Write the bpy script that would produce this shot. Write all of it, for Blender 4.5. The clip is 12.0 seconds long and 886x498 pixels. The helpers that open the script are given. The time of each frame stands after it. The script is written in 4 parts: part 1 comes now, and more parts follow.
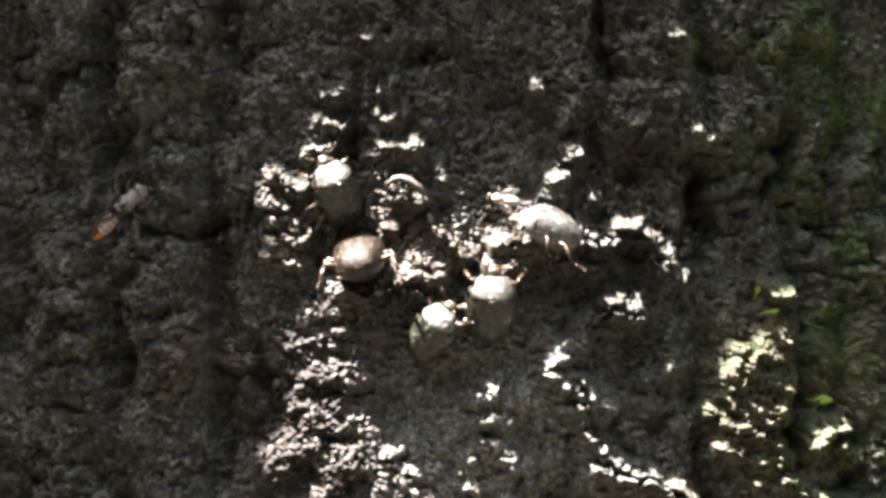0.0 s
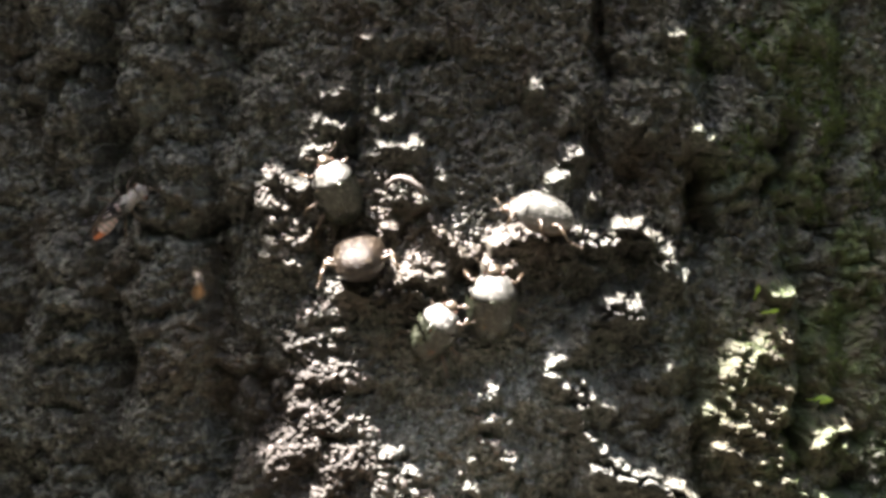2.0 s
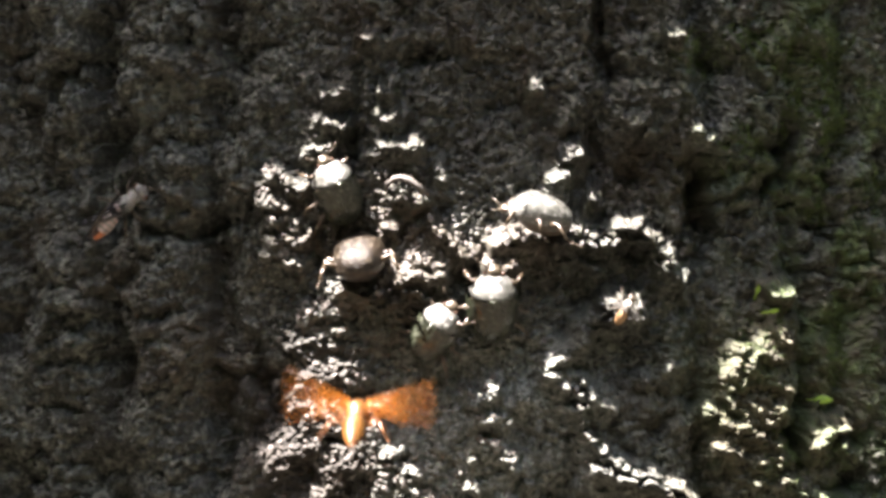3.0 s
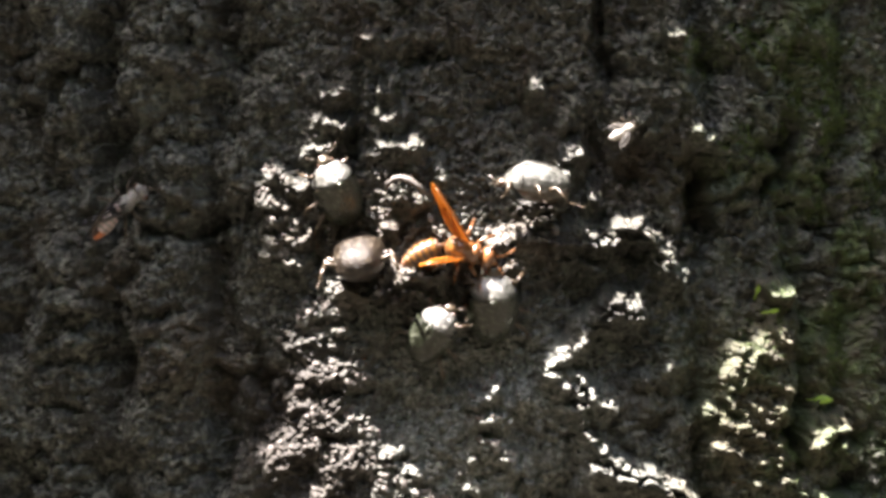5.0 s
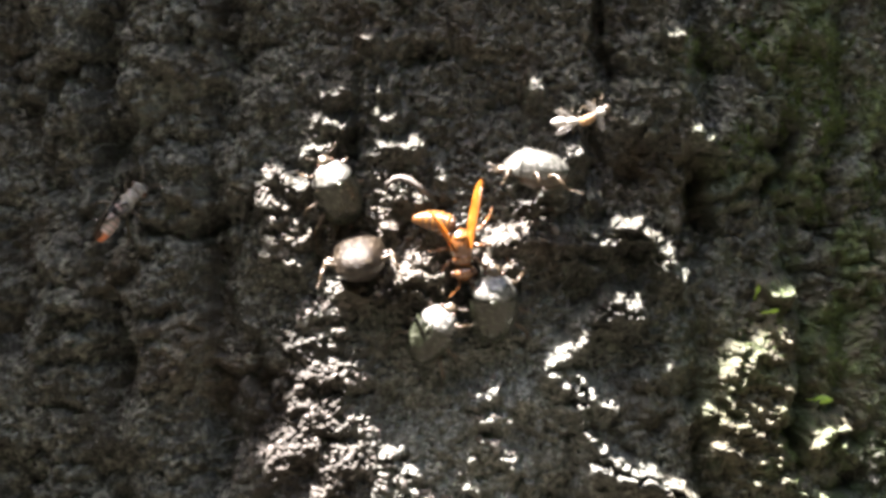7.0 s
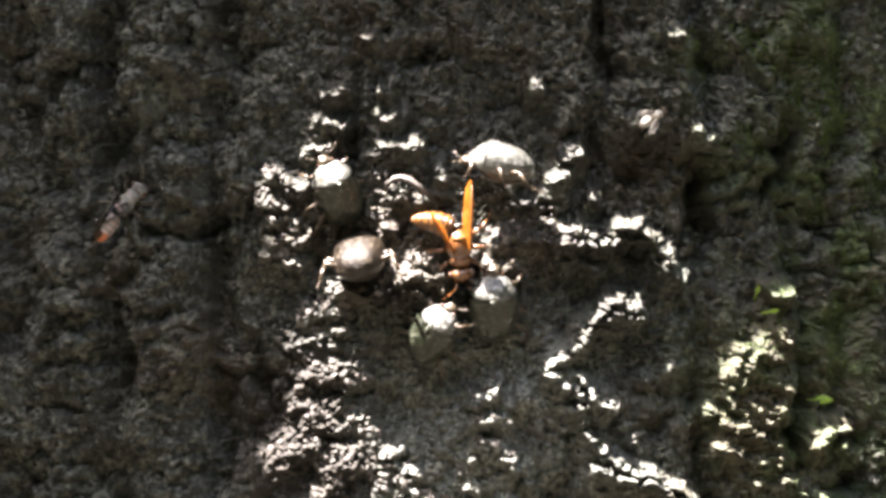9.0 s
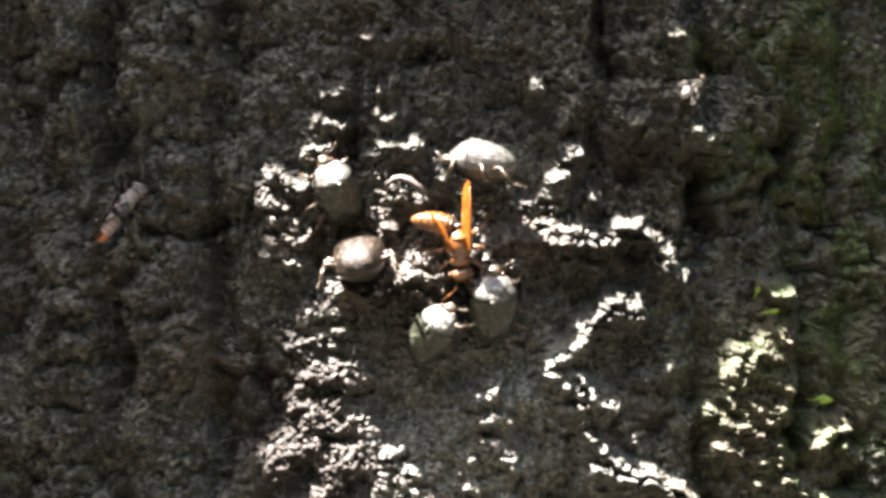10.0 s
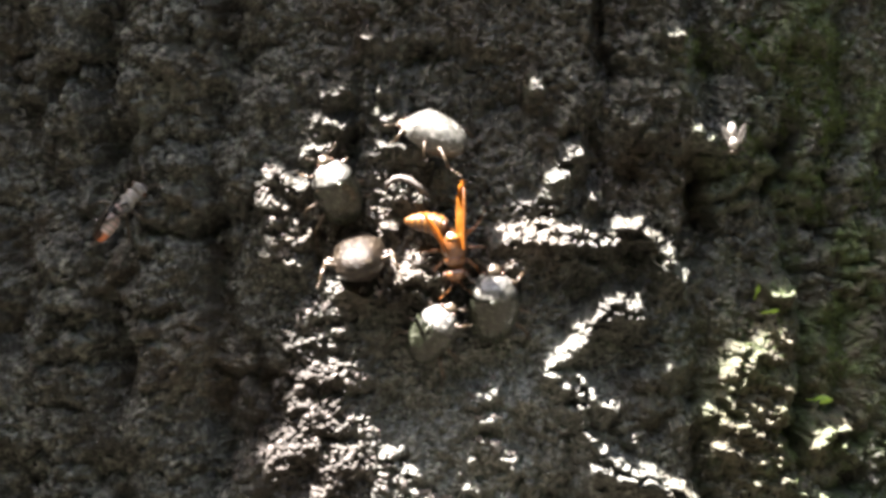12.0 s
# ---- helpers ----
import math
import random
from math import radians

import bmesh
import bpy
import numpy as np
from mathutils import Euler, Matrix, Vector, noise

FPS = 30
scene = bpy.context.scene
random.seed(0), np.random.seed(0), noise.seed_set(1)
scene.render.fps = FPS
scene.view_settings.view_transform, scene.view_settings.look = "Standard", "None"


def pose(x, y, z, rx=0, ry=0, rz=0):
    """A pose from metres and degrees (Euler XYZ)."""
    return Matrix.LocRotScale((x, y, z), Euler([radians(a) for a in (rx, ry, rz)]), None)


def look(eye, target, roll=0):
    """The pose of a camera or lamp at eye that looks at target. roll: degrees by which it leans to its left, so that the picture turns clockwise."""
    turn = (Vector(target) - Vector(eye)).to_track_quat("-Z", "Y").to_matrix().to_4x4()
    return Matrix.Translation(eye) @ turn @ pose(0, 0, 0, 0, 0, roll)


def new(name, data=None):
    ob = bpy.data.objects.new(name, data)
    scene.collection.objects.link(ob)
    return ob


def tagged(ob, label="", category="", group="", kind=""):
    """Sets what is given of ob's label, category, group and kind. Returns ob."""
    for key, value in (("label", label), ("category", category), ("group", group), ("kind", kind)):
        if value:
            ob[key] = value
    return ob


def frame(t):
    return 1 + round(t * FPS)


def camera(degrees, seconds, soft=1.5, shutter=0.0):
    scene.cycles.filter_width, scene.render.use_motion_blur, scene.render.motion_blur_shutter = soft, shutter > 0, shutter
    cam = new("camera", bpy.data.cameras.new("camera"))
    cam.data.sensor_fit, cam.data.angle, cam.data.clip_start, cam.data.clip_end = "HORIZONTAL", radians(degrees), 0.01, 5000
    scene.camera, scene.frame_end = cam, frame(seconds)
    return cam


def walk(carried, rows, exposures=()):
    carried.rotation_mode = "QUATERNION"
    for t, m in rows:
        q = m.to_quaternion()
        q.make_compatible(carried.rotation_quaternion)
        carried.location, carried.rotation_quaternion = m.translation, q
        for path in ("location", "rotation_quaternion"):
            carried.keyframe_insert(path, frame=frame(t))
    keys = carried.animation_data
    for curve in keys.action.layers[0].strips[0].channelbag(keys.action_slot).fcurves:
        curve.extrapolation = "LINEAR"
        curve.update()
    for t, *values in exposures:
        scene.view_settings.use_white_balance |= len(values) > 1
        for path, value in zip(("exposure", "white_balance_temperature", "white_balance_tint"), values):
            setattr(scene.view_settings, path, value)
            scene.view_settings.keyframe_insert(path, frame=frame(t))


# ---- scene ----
TRUNK_R = 0.45      # trunk radius
MID = 1.4           # height of the middle of the view above the forest floor
AWAY = 1.5          # lens to bark

cam = camera(10.155, 12.0, soft=3.3, shutter=0.8)
walk(cam, [(0.0, look((0, -AWAY, MID), (0, 0, MID))), (12.0, look((0, -AWAY, MID), (0, 0, MID)))],
     exposures=[(0.0, 3.8, 7200, 13), (2.0, 3.85, 7200, 13), (3.2, 3.82, 7200, 13), (5.0, 3.69, 7200, 13), (5.5, 3.88, 7200, 13), (6.0, 3.9, 7200, 13), (7.0, 4.0, 7200, 13), (12.0, 3.98, 7200, 13)])

# ---- light: high summer sun that grazes the trunk, sky through the canopy ----
SUN = Vector((-0.38, -0.155, 1.0)).normalized()
elevation = math.asin(SUN.z)
azimuth = math.atan2(SUN.x, SUN.y)
world = bpy.data.worlds.new("sky")
scene.world = world
world.use_nodes = True
sky = world.node_tree.nodes.new("ShaderNodeTexSky")
sky.sky_type, sky.sun_disc = "NISHITA", False
sky.sun_elevation, sky.sun_rotation = elevation, azimuth
sky.air_density, sky.dust_density, sky.ozone_density = 0.9, 3.2, 0.9
back = world.node_tree.nodes["Background"]
back.inputs["Strength"].default_value = 0.066
world.node_tree.links.new(sky.outputs["Color"], back.inputs["Color"])
lamp = bpy.data.lights.new("sun", "SUN")
lamp.energy, lamp.angle, lamp.color = 5.0, radians(0.53), (1.0, 0.955, 0.985)
sun = new("sun", lamp)
sun.matrix_world = look(SUN * 30 + Vector((0, 0, MID)), (0, 0, MID))


# ---- materials ----
def material(name):
    m = bpy.data.materials.new(name)
    m.use_nodes = True
    t = m.node_tree
    return m, t, t.nodes["Principled BSDF"]


def add_noise(t, scale, detail=6.0, rough=0.6, stretch=None):
    co = t.nodes.new("ShaderNodeTexCoord")
    n = t.nodes.new("ShaderNodeTexNoise")
    n.inputs["Scale"].default_value, n.inputs["Detail"].default_value, n.inputs["Roughness"].default_value = scale, detail, rough
    if stretch:
        mp = t.nodes.new("ShaderNodeMapping")
        mp.inputs["Scale"].default_value = stretch
        t.links.new(co.outputs["Object"], mp.inputs["Vector"])
        t.links.new(mp.outputs["Vector"], n.inputs["Vector"])
    else:
        t.links.new(co.outputs["Object"], n.inputs["Vector"])
    return n.outputs["Fac"]


def add_ramp(t, fac, stops):
    r = t.nodes.new("ShaderNodeValToRGB")
    while len(r.color_ramp.elements) < len(stops):
        r.color_ramp.elements.new(0.5)
    for e, (p, c) in zip(r.color_ramp.elements, stops):
        e.position, e.color = p, (*c, 1)
    t.links.new(fac, r.inputs["Fac"])
    return r.outputs["Color"]


def add_mix(t, fac, a, b):
    m = t.nodes.new("ShaderNodeMix")
    m.data_type = "RGBA"
    for value, slot in ((fac, 0), (a, 6), (b, 7)):
        if isinstance(value, (int, float)):
            m.inputs[slot].default_value = value
        elif isinstance(value, tuple):
            m.inputs[slot].default_value = (*value, 1)
        else:
            t.links.new(value, m.inputs[slot])
    return m.outputs[2]


def add_range(t, fac, a, b, lo=0.0, hi=1.0):
    m = t.nodes.new("ShaderNodeMapRange")
    for k, v in zip((1, 2, 3, 4), (a, b, lo, hi)):
        m.inputs[k].default_value = v
    t.links.new(fac, m.inputs[0])
    return m.outputs[0]


def add_bump(t, bsdf, fac, strength, distance):
    b = t.nodes.new("ShaderNodeBump")
    b.inputs["Strength"].default_value, b.inputs["Distance"].default_value = strength, distance
    t.links.new(fac, b.inputs["Height"])
    t.links.new(b.outputs["Normal"], bsdf.inputs["Normal"])


def bark_material():
    m, t, b = material("old_bark")
    grain = add_ramp(t, add_noise(t, 420, 8, 0.68), [(0.38, (0.010, 0.012, 0.010)), (0.5, (0.044, 0.048, 0.041)), (0.64, (0.17, 0.18, 0.155))])
    brown = add_ramp(t, add_noise(t, 330, 7, 0.65), [(0.35, (0.015, 0.012, 0.008)), (0.66, (0.085, 0.068, 0.045))])
    col = add_mix(t, add_range(t, add_noise(t, 26, 4, 0.55), 0.5, 0.66, 0.0, 0.8), grain, brown)
    # grey-green crust lichen in blots
    crust = add_range(t, add_noise(t, 75, 6, 0.65), 0.57, 0.67, 0.0, 0.6)
    col = add_mix(t, crust, col, (0.098, 0.116, 0.1))
    dark_mottle = add_range(t, add_noise(t, 48, 9, 0.72), 0.5, 0.6, 0.0, 0.62)
    col = add_mix(t, dark_mottle, col, (0.013, 0.0135, 0.011))
    # tan and olive bark, both darkened to stand in for weaker sun on them
    dry = add_ramp(t, add_noise(t, 420, 7, 0.62), [(0.34, (0.008, 0.0066, 0.005)), (0.66, (0.026, 0.021, 0.0145))])
    olive_dimmed = add_ramp(t, add_noise(t, 420, 7, 0.62), [(0.34, (0.014, 0.014, 0.007)), (0.66, (0.095, 0.088, 0.05))])
    lichen = add_ramp(t, add_noise(t, 600, 8, 0.7), [(0.38, (0.04, 0.042, 0.034)), (0.52, (0.15, 0.16, 0.14)), (0.64, (0.3, 0.32, 0.29))])
    # crust on the knobs, its pale colour standing in for brighter sunlight
    sunlit_crust = add_ramp(t, add_noise(t, 500, 6, 0.6), [(0.36, (0.05, 0.044, 0.036)), (0.6, (0.3, 0.28, 0.25))])
    # a dry, tan flank low on the trunk, darkened to tame its sun, a grey lichen beside it, and knobs paled to look
    # sunlit
    for x, z, fray, near, far_off, much, tint in ((-0.03655, -0.056, 0.03, 0.034, 0.05, 0.9, dry), (0.01275, -0.052, 0.04, 0.042, 0.068, 0.8, lichen), (0.102, -0.045, 0.03, 0.036, 0.056, 0.85, olive_dimmed),
                                             (-0.00782, -0.0055, 0.02, 0.014, 0.022, 0.75, sunlit_crust), (0.01802, 0.0, 0.02, 0.014, 0.022, 0.75, sunlit_crust)):
        at = t.nodes.new("ShaderNodeVectorMath")
        at.operation = "DISTANCE"
        spot = t.nodes.new("ShaderNodeTexCoord")
        t.links.new(spot.outputs["Object"], at.inputs[0])
        at.inputs[1].default_value = (x, 0.0, MID + z)
        rim = t.nodes.new("ShaderNodeMath")
        rim.operation = "MULTIPLY_ADD"
        t.links.new(add_noise(t, 60, 5, 0.6), rim.inputs[0])
        rim.inputs[1].default_value = fray
        t.links.new(at.outputs["Value"], rim.inputs[2])
        col = add_mix(t, add_range(t, rim.outputs[0], near, far_off, much, 0.0), col, tint)
    # a film of algae thickens round one side of the trunk
    co = t.nodes.new("ShaderNodeTexCoord")
    sep = t.nodes.new("ShaderNodeSeparateXYZ")
    t.links.new(co.outputs["Object"], sep.inputs[0])
    side = add_range(t, sep.outputs["X"], 0.055, 0.115)
    blot = add_range(t, add_noise(t, 60, 8, 0.7), 0.44, 0.58)
    both = t.nodes.new("ShaderNodeMath")
    both.operation = "MULTIPLY"
    t.links.new(side, both.inputs[0])
    t.links.new(blot, both.inputs[1])
    col = add_mix(t, both.outputs[0], col, add_ramp(t, add_noise(t, 500, 7, 0.7), [(0.36, (0.010, 0.017, 0.006)), (0.66, (0.068, 0.104, 0.034))]))
    # sap has soaked the middle of the face; its darkening also stands in for shade
    far = t.nodes.new("ShaderNodeMath")
    far.operation = "ABSOLUTE"
    t.links.new(add_range(t, sep.outputs["X"], -0.055, 0.085, -1.0, 1.0), far.inputs[0])
    edge = t.nodes.new("ShaderNodeMath")
    edge.operation = "ADD"
    t.links.new(far.outputs[0], edge.inputs[0])
    t.links.new(add_range(t, add_noise(t, 50, 4, 0.6), 0.2, 0.8, -0.35, 0.35), edge.inputs[1])
    high = t.nodes.new("ShaderNodeMath")
    high.operation = "MULTIPLY"
    t.links.new(add_range(t, edge.outputs[0], 0.75, 1.0, 1.0, 0.0), high.inputs[0])
    t.links.new(add_range(t, sep.outputs["Z"], MID - 0.035, MID - 0.015), high.inputs[1])
    wet_shade = high.outputs[0]
    soak_shade = t.nodes.new("ShaderNodeMix")
    soak_shade.data_type, soak_shade.blend_type = "RGBA", "MULTIPLY"
    t.links.new(wet_shade, soak_shade.inputs[0])
    t.links.new(col, soak_shade.inputs[6])
    soak_shade.inputs[7].default_value = (0.7, 0.68, 0.64, 1)
    t.links.new(soak_shade.outputs[2], b.inputs["Base Color"])
    t.links.new(add_range(t, wet_shade, 0, 1, 0.72, 0.45), b.inputs["Roughness"])
    b.inputs["Specular IOR Level"].default_value = 0.5
    add_bump(t, b, add_noise(t, 1600, 8, 0.7), 0.7, 0.0006)
    return m


def plain(name, lo, hi, scale, rough, metal=0.0, coat=0.0, bump=0.3, dist=0.0002, trans=0.0):
    m, t, b = material(name)
    t.links.new(add_ramp(t, add_noise(t, scale, 5, 0.6), [(0.3, lo), (0.7, hi)]), b.inputs["Base Color"])
    b.inputs["Roughness"].default_value, b.inputs["Metallic"].default_value = rough, metal
    b.inputs["Coat Weight"].default_value = coat
    b.inputs["Coat Roughness"].default_value = 0.28
    b.inputs["Transmission Weight"].default_value = trans
    if bump:
        add_bump(t, b, add_noise(t, scale * 3, 4, 0.6), bump, dist)
    return m


BARK = bark_material()
CRUMB = plain("bark_crumbs", (0.04, 0.037, 0.033), (0.16, 0.145, 0.13), 900, 0.7)


def horn(name, lo, hi, fleck, rough, coat):
    """Beetle horn: streaked lengthwise, pitted, flecked with pale scales."""
    m, t, b = material(name)
    col = add_ramp(t, add_noise(t, 300, 5, 0.65, (2.2, 0.7, 2.2)), [(0.34, lo), (0.68, hi)])
    col = add_mix(t, add_range(t, add_noise(t, 520, 5, 0.65), 0.54, 0.66, 0.0, 0.8), col, fleck)
    t.links.new(col, b.inputs["Base Color"])
    t.links.new(add_range(t, add_noise(t, 500, 4, 0.6), 0.3, 0.7, rough - 0.1, rough + 0.12), b.inputs["Roughness"])
    b.inputs["Specular IOR Level"].default_value = 0.35
    b.inputs["Coat Weight"].default_value, b.inputs["Coat Roughness"].default_value = coat, 0.12
    add_bump(t, b, add_noise(t, 650, 6, 0.65, (1.5, 0.7, 1.5)), 0.8, 0.0008)
    return m


SHELL = horn("chafer_shell", (0.005, 0.007, 0.003), (0.026, 0.031, 0.018), (0.10, 0.108, 0.082), 0.32, 0.4)
# paler copy of the chafer shell, with direct sun put into its colour
SHELL_SUNLIT = horn("sunlit_chafer_shell", (0.02, 0.021, 0.018), (0.11, 0.113, 0.1), (0.32, 0.32, 0.3), 0.32, 0.8)
SHELL_TAN = horn("tan_chafer_shell", (0.005, 0.0035, 0.002), (0.024, 0.017, 0.01), (0.1, 0.08, 0.055), 0.4, 0.2)
SHIELD_TAN = horn("tan_chafer_shield", (0.01, 0.007, 0.004), (0.06, 0.045, 0.03), (0.15, 0.125, 0.09), 0.42, 0.3)
LEG = plain("bronze_leg", (0.02, 0.014, 0.008), (0.075, 0.055, 0.034), 600, 0.35, 0.1, 0.2)
CHITIN = plain("dark_chitin", (0.02, 0.015, 0.01), (0.07, 0.055, 0.035), 600, 0.35, 0.1, 0.2)
ORANGE = plain("orange_chitin", (0.085, 0.035, 0.006), (0.19, 0.085, 0.018), 500, 0.32, 0.0, 0.2, 0.2)
AMBER = plain("amber_chitin", (0.07, 0.025, 0.007), (0.17, 0.066, 0.018), 500, 0.32, 0.0, 0.7, 0.3)
BAND = plain("dark_band", (0.03, 0.013, 0.005), (0.07, 0.03, 0.01), 500, 0.4, 0.0, 0.2, 0.2)
EYE = plain("dark_eye", (0.03, 0.012, 0.006), (0.07, 0.03, 0.015), 900, 0.25, 0.0, 0.3, 0.0)
DUSK = plain("wine_dark_chitin", (0.09, 0.08, 0.075), (0.22, 0.21, 0.2), 500, 0.4, 0.0, 0.3)
ROSE = plain("rosy_chitin", (0.16, 0.11, 0.1), (0.4, 0.31, 0.29), 400, 0.3, 0.0, 0.8, 0.2)
PALE = plain("pale_down", (0.06, 0.06, 0.06), (0.27, 0.27, 0.265), 450, 0.45, bump=0.8, dist=0.0005)
RUST = plain("rust_tip", (0.26, 0.07, 0.02), (0.5, 0.16, 0.06), 600, 0.35, 0.0, 0.3, 0.2)
TAN = plain("tan_fly", (0.16, 0.09, 0.04), (0.3, 0.18, 0.09), 700, 0.45)
FLY = plain("grey_fly", (0.2, 0.19, 0.17), (0.5, 0.47, 0.43), 900, 0.4, 0.0, 0.3)
MOSS = plain("moss_green", (0.022, 0.042, 0.009), (0.075, 0.115, 0.026), 300, 0.6, bump=0)
LEAF = plain("leaf_green", (0.03, 0.07, 0.015), (0.07, 0.13, 0.03), 60, 0.5, bump=0.2)
SPRIG = plain("young_leaf", (0.16, 0.3, 0.03), (0.28, 0.45, 0.06), 200, 0.45, bump=0.1)
TWIG = plain("twig_bark", (0.06, 0.045, 0.03), (0.14, 0.11, 0.08), 300, 0.8)
WOOD_EDGE = plain("woodland_green", (0.02, 0.055, 0.012), (0.07, 0.14, 0.03), 1.5, 0.9, bump=0.5, dist=0.1)
SOIL = plain("leaf_litter", (0.02, 0.017, 0.012), (0.055, 0.046, 0.031), 30, 0.9, bump=0.8, dist=0.01)


def wing_material(name, colour, alpha, rough=0.25):
    m, t, b = material(name)
    vein = add_range(t, add_noise(t, 500, 3, 0.5), 0.4, 0.6)
    t.links.new(add_mix(t, vein, colour, tuple(c * 0.6 for c in colour)), b.inputs["Base Color"])
    b.inputs["Alpha"].default_value, b.inputs["Roughness"].default_value = alpha, rough
    glow = t.nodes.new("ShaderNodeBsdfTranslucent")
    glow.inputs["Color"].default_value = (*colour, 1)
    mixer = t.nodes.new("ShaderNodeMixShader")
    mixer.inputs[0].default_value = 0.45
    t.links.new(b.outputs[0], mixer.inputs[1])
    t.links.new(glow.outputs[0], mixer.inputs[2])
    t.links.new(mixer.outputs[0], t.nodes["Material Output"].inputs["Surface"])
    return m


AMBER_WING = wing_material("amber_wing", (0.5, 0.19, 0.03), 0.75)
SMOKE_WING = wing_material("smoky_wing", (0.09, 0.09, 0.09), 0.25)
CLEAR_WING = wing_material("clear_wing", (0.26, 0.25, 0.23), 0.2)


# ---- shape helpers ----
def lattice(px, py, seed):
    """Smooth gradient noise on arrays, about -1 to 1."""
    rng = np.random.RandomState(seed)
    perm = rng.permutation(512)
    ang = rng.rand(512) * 2 * np.pi
    x0, y0 = np.floor(px).astype(int), np.floor(py).astype(int)
    fx, fy = px - x0, py - y0
    u, v = fx * fx * fx * (fx * (fx * 6 - 15) + 10), fy * fy * fy * (fy * (fy * 6 - 15) + 10)

    def corner(i, j):
        k = ang[perm[(perm[(x0 + i) & 511] + y0 + j) & 511]]
        return np.cos(k) * (fx - i) + np.sin(k) * (fy - j)
    a, b, c, d = corner(0, 0), corner(1, 0), corner(0, 1), corner(1, 1)
    return 1.5 * (a + u * (b - a) + v * (c + u * (d - c) - a - u * (b - a)))


def pebbles(px, py, seed):
    """Packed round grains: 1 in the middle of a grain, 0 in the joints."""
    rng = np.random.RandomState(seed)
    jx, jy, big = rng.rand(256, 256), rng.rand(256, 256), 0.6 + 0.4 * rng.rand(256, 256)
    x0, y0 = np.floor(px).astype(int), np.floor(py).astype(int)
    top = np.zeros_like(px)
    for i in (-1, 0, 1):
        for j in (-1, 0, 1):
            a, b = (x0 + i) & 255, (y0 + j) & 255
            d = ((px - x0 - i - jx[a, b]) ** 2 + (py - y0 - j - jy[a, b]) ** 2) / 0.62
            top = np.maximum(top, big[a, b] * np.sqrt(np.clip(1 - d, 0, 1)))
    return top


def part(name, bm, mat, parent=None, label="", smooth=True):
    me = bpy.data.meshes.new(name)
    bm.normal_update()
    bm.to_mesh(me)
    bm.free()
    me.materials.append(mat)
    if smooth:
        me.polygons.foreach_set("use_smooth", [True] * len(me.polygons))
    ob = new(name, me)
    ob.parent = parent
    if label:
        tagged(ob, label)
    return ob


def ball(bm, c, r, turn=(0, 0, 0), u=14, v=9, taper=0.0):
    """An egg of radii r at c; taper narrows it towards its +y end."""
    got = bmesh.ops.create_uvsphere(bm, u_segments=u, v_segments=v, radius=1.0)["verts"]
    rot = Euler([radians(a) for a in turn]).to_matrix()
    for w in got:
        p = w.co.copy()
        k = 1 - taper * p.y
        w.co = rot @ Vector((p.x * r[0] * k, p.y * r[1], p.z * r[2] * k)) + Vector(c)
    return got


def tube(bm, pts, radii, sides=7):
    """A round limb through pts."""
    rings = []
    for i, p in enumerate(pts):
        p = Vector(p)
        a, b = Vector(pts[max(i - 1, 0)]), Vector(pts[min(i + 1, len(pts) - 1)])
        d = (b - a).normalized()
        e = d.orthogonal().normalized()
        f = d.cross(e)
        rings.append([bm.verts.new(p + (e * math.cos(k * 2 * math.pi / sides) + f * math.sin(k * 2 * math.pi / sides)) * radii[i]) for k in range(sides)])
    for r0, r1 in zip(rings, rings[1:]):
        for k in range(sides):
            bm.faces.new((r0[k], r0[(k + 1) % sides], r1[(k + 1) % sides], r1[k]))
    bm.faces.new(rings[0][::-1])
    bm.faces.new(rings[-1])


def blade(bm, length, width, thick, m, fold=0.0, steps=7, shape=None):
    """A leaf or wing that runs along +y from the origin, with a thickness."""
    shape = shape or (lambda s: math.sin(math.pi * min(1, s * 0.96 + 0.04)) ** 0.7)
    rows = []
    for i in range(steps + 1):
        s = i / steps
        w = width * 0.5 * shape(s)
        row = [(-w, s * length, abs(fold) * w), (0, s * length, 0), (w, s * length, abs(fold) * w)]
        rows.append([[bm.verts.new(m @ Vector((x, y, z + o))) for x, y, z in row] for o in (thick / 2, -thick / 2)])
    for (t0, b0), (t1, b1) in zip(rows, rows[1:]):
        for k in range(2):
            bm.faces.new((t0[k], t0[k + 1], t1[k + 1], t1[k]))
            bm.faces.new((b0[k + 1], b0[k], b1[k], b1[k + 1]))
        bm.faces.new((t0[0], t1[0], b1[0], b0[0]))
        bm.faces.new((t0[2], b0[2], b1[2], t1[2]))


# ---- forest floor ----
def forest_floor():
    bm = bmesh.new()
    bmesh.ops.create_grid(bm, x_segments=60, y_segments=60, size=60)
    for v in bm.verts:
        r = max(0, v.co.length - 1.5)
        v.co.z = 0.05 * min(1, r) * noise.noise(v.co * 0.4)
    ob = part("ground", bm, SOIL)
    tagged(ob, "brown leaf litter on the forest floor", "ground", kind="structure")


forest_floor()

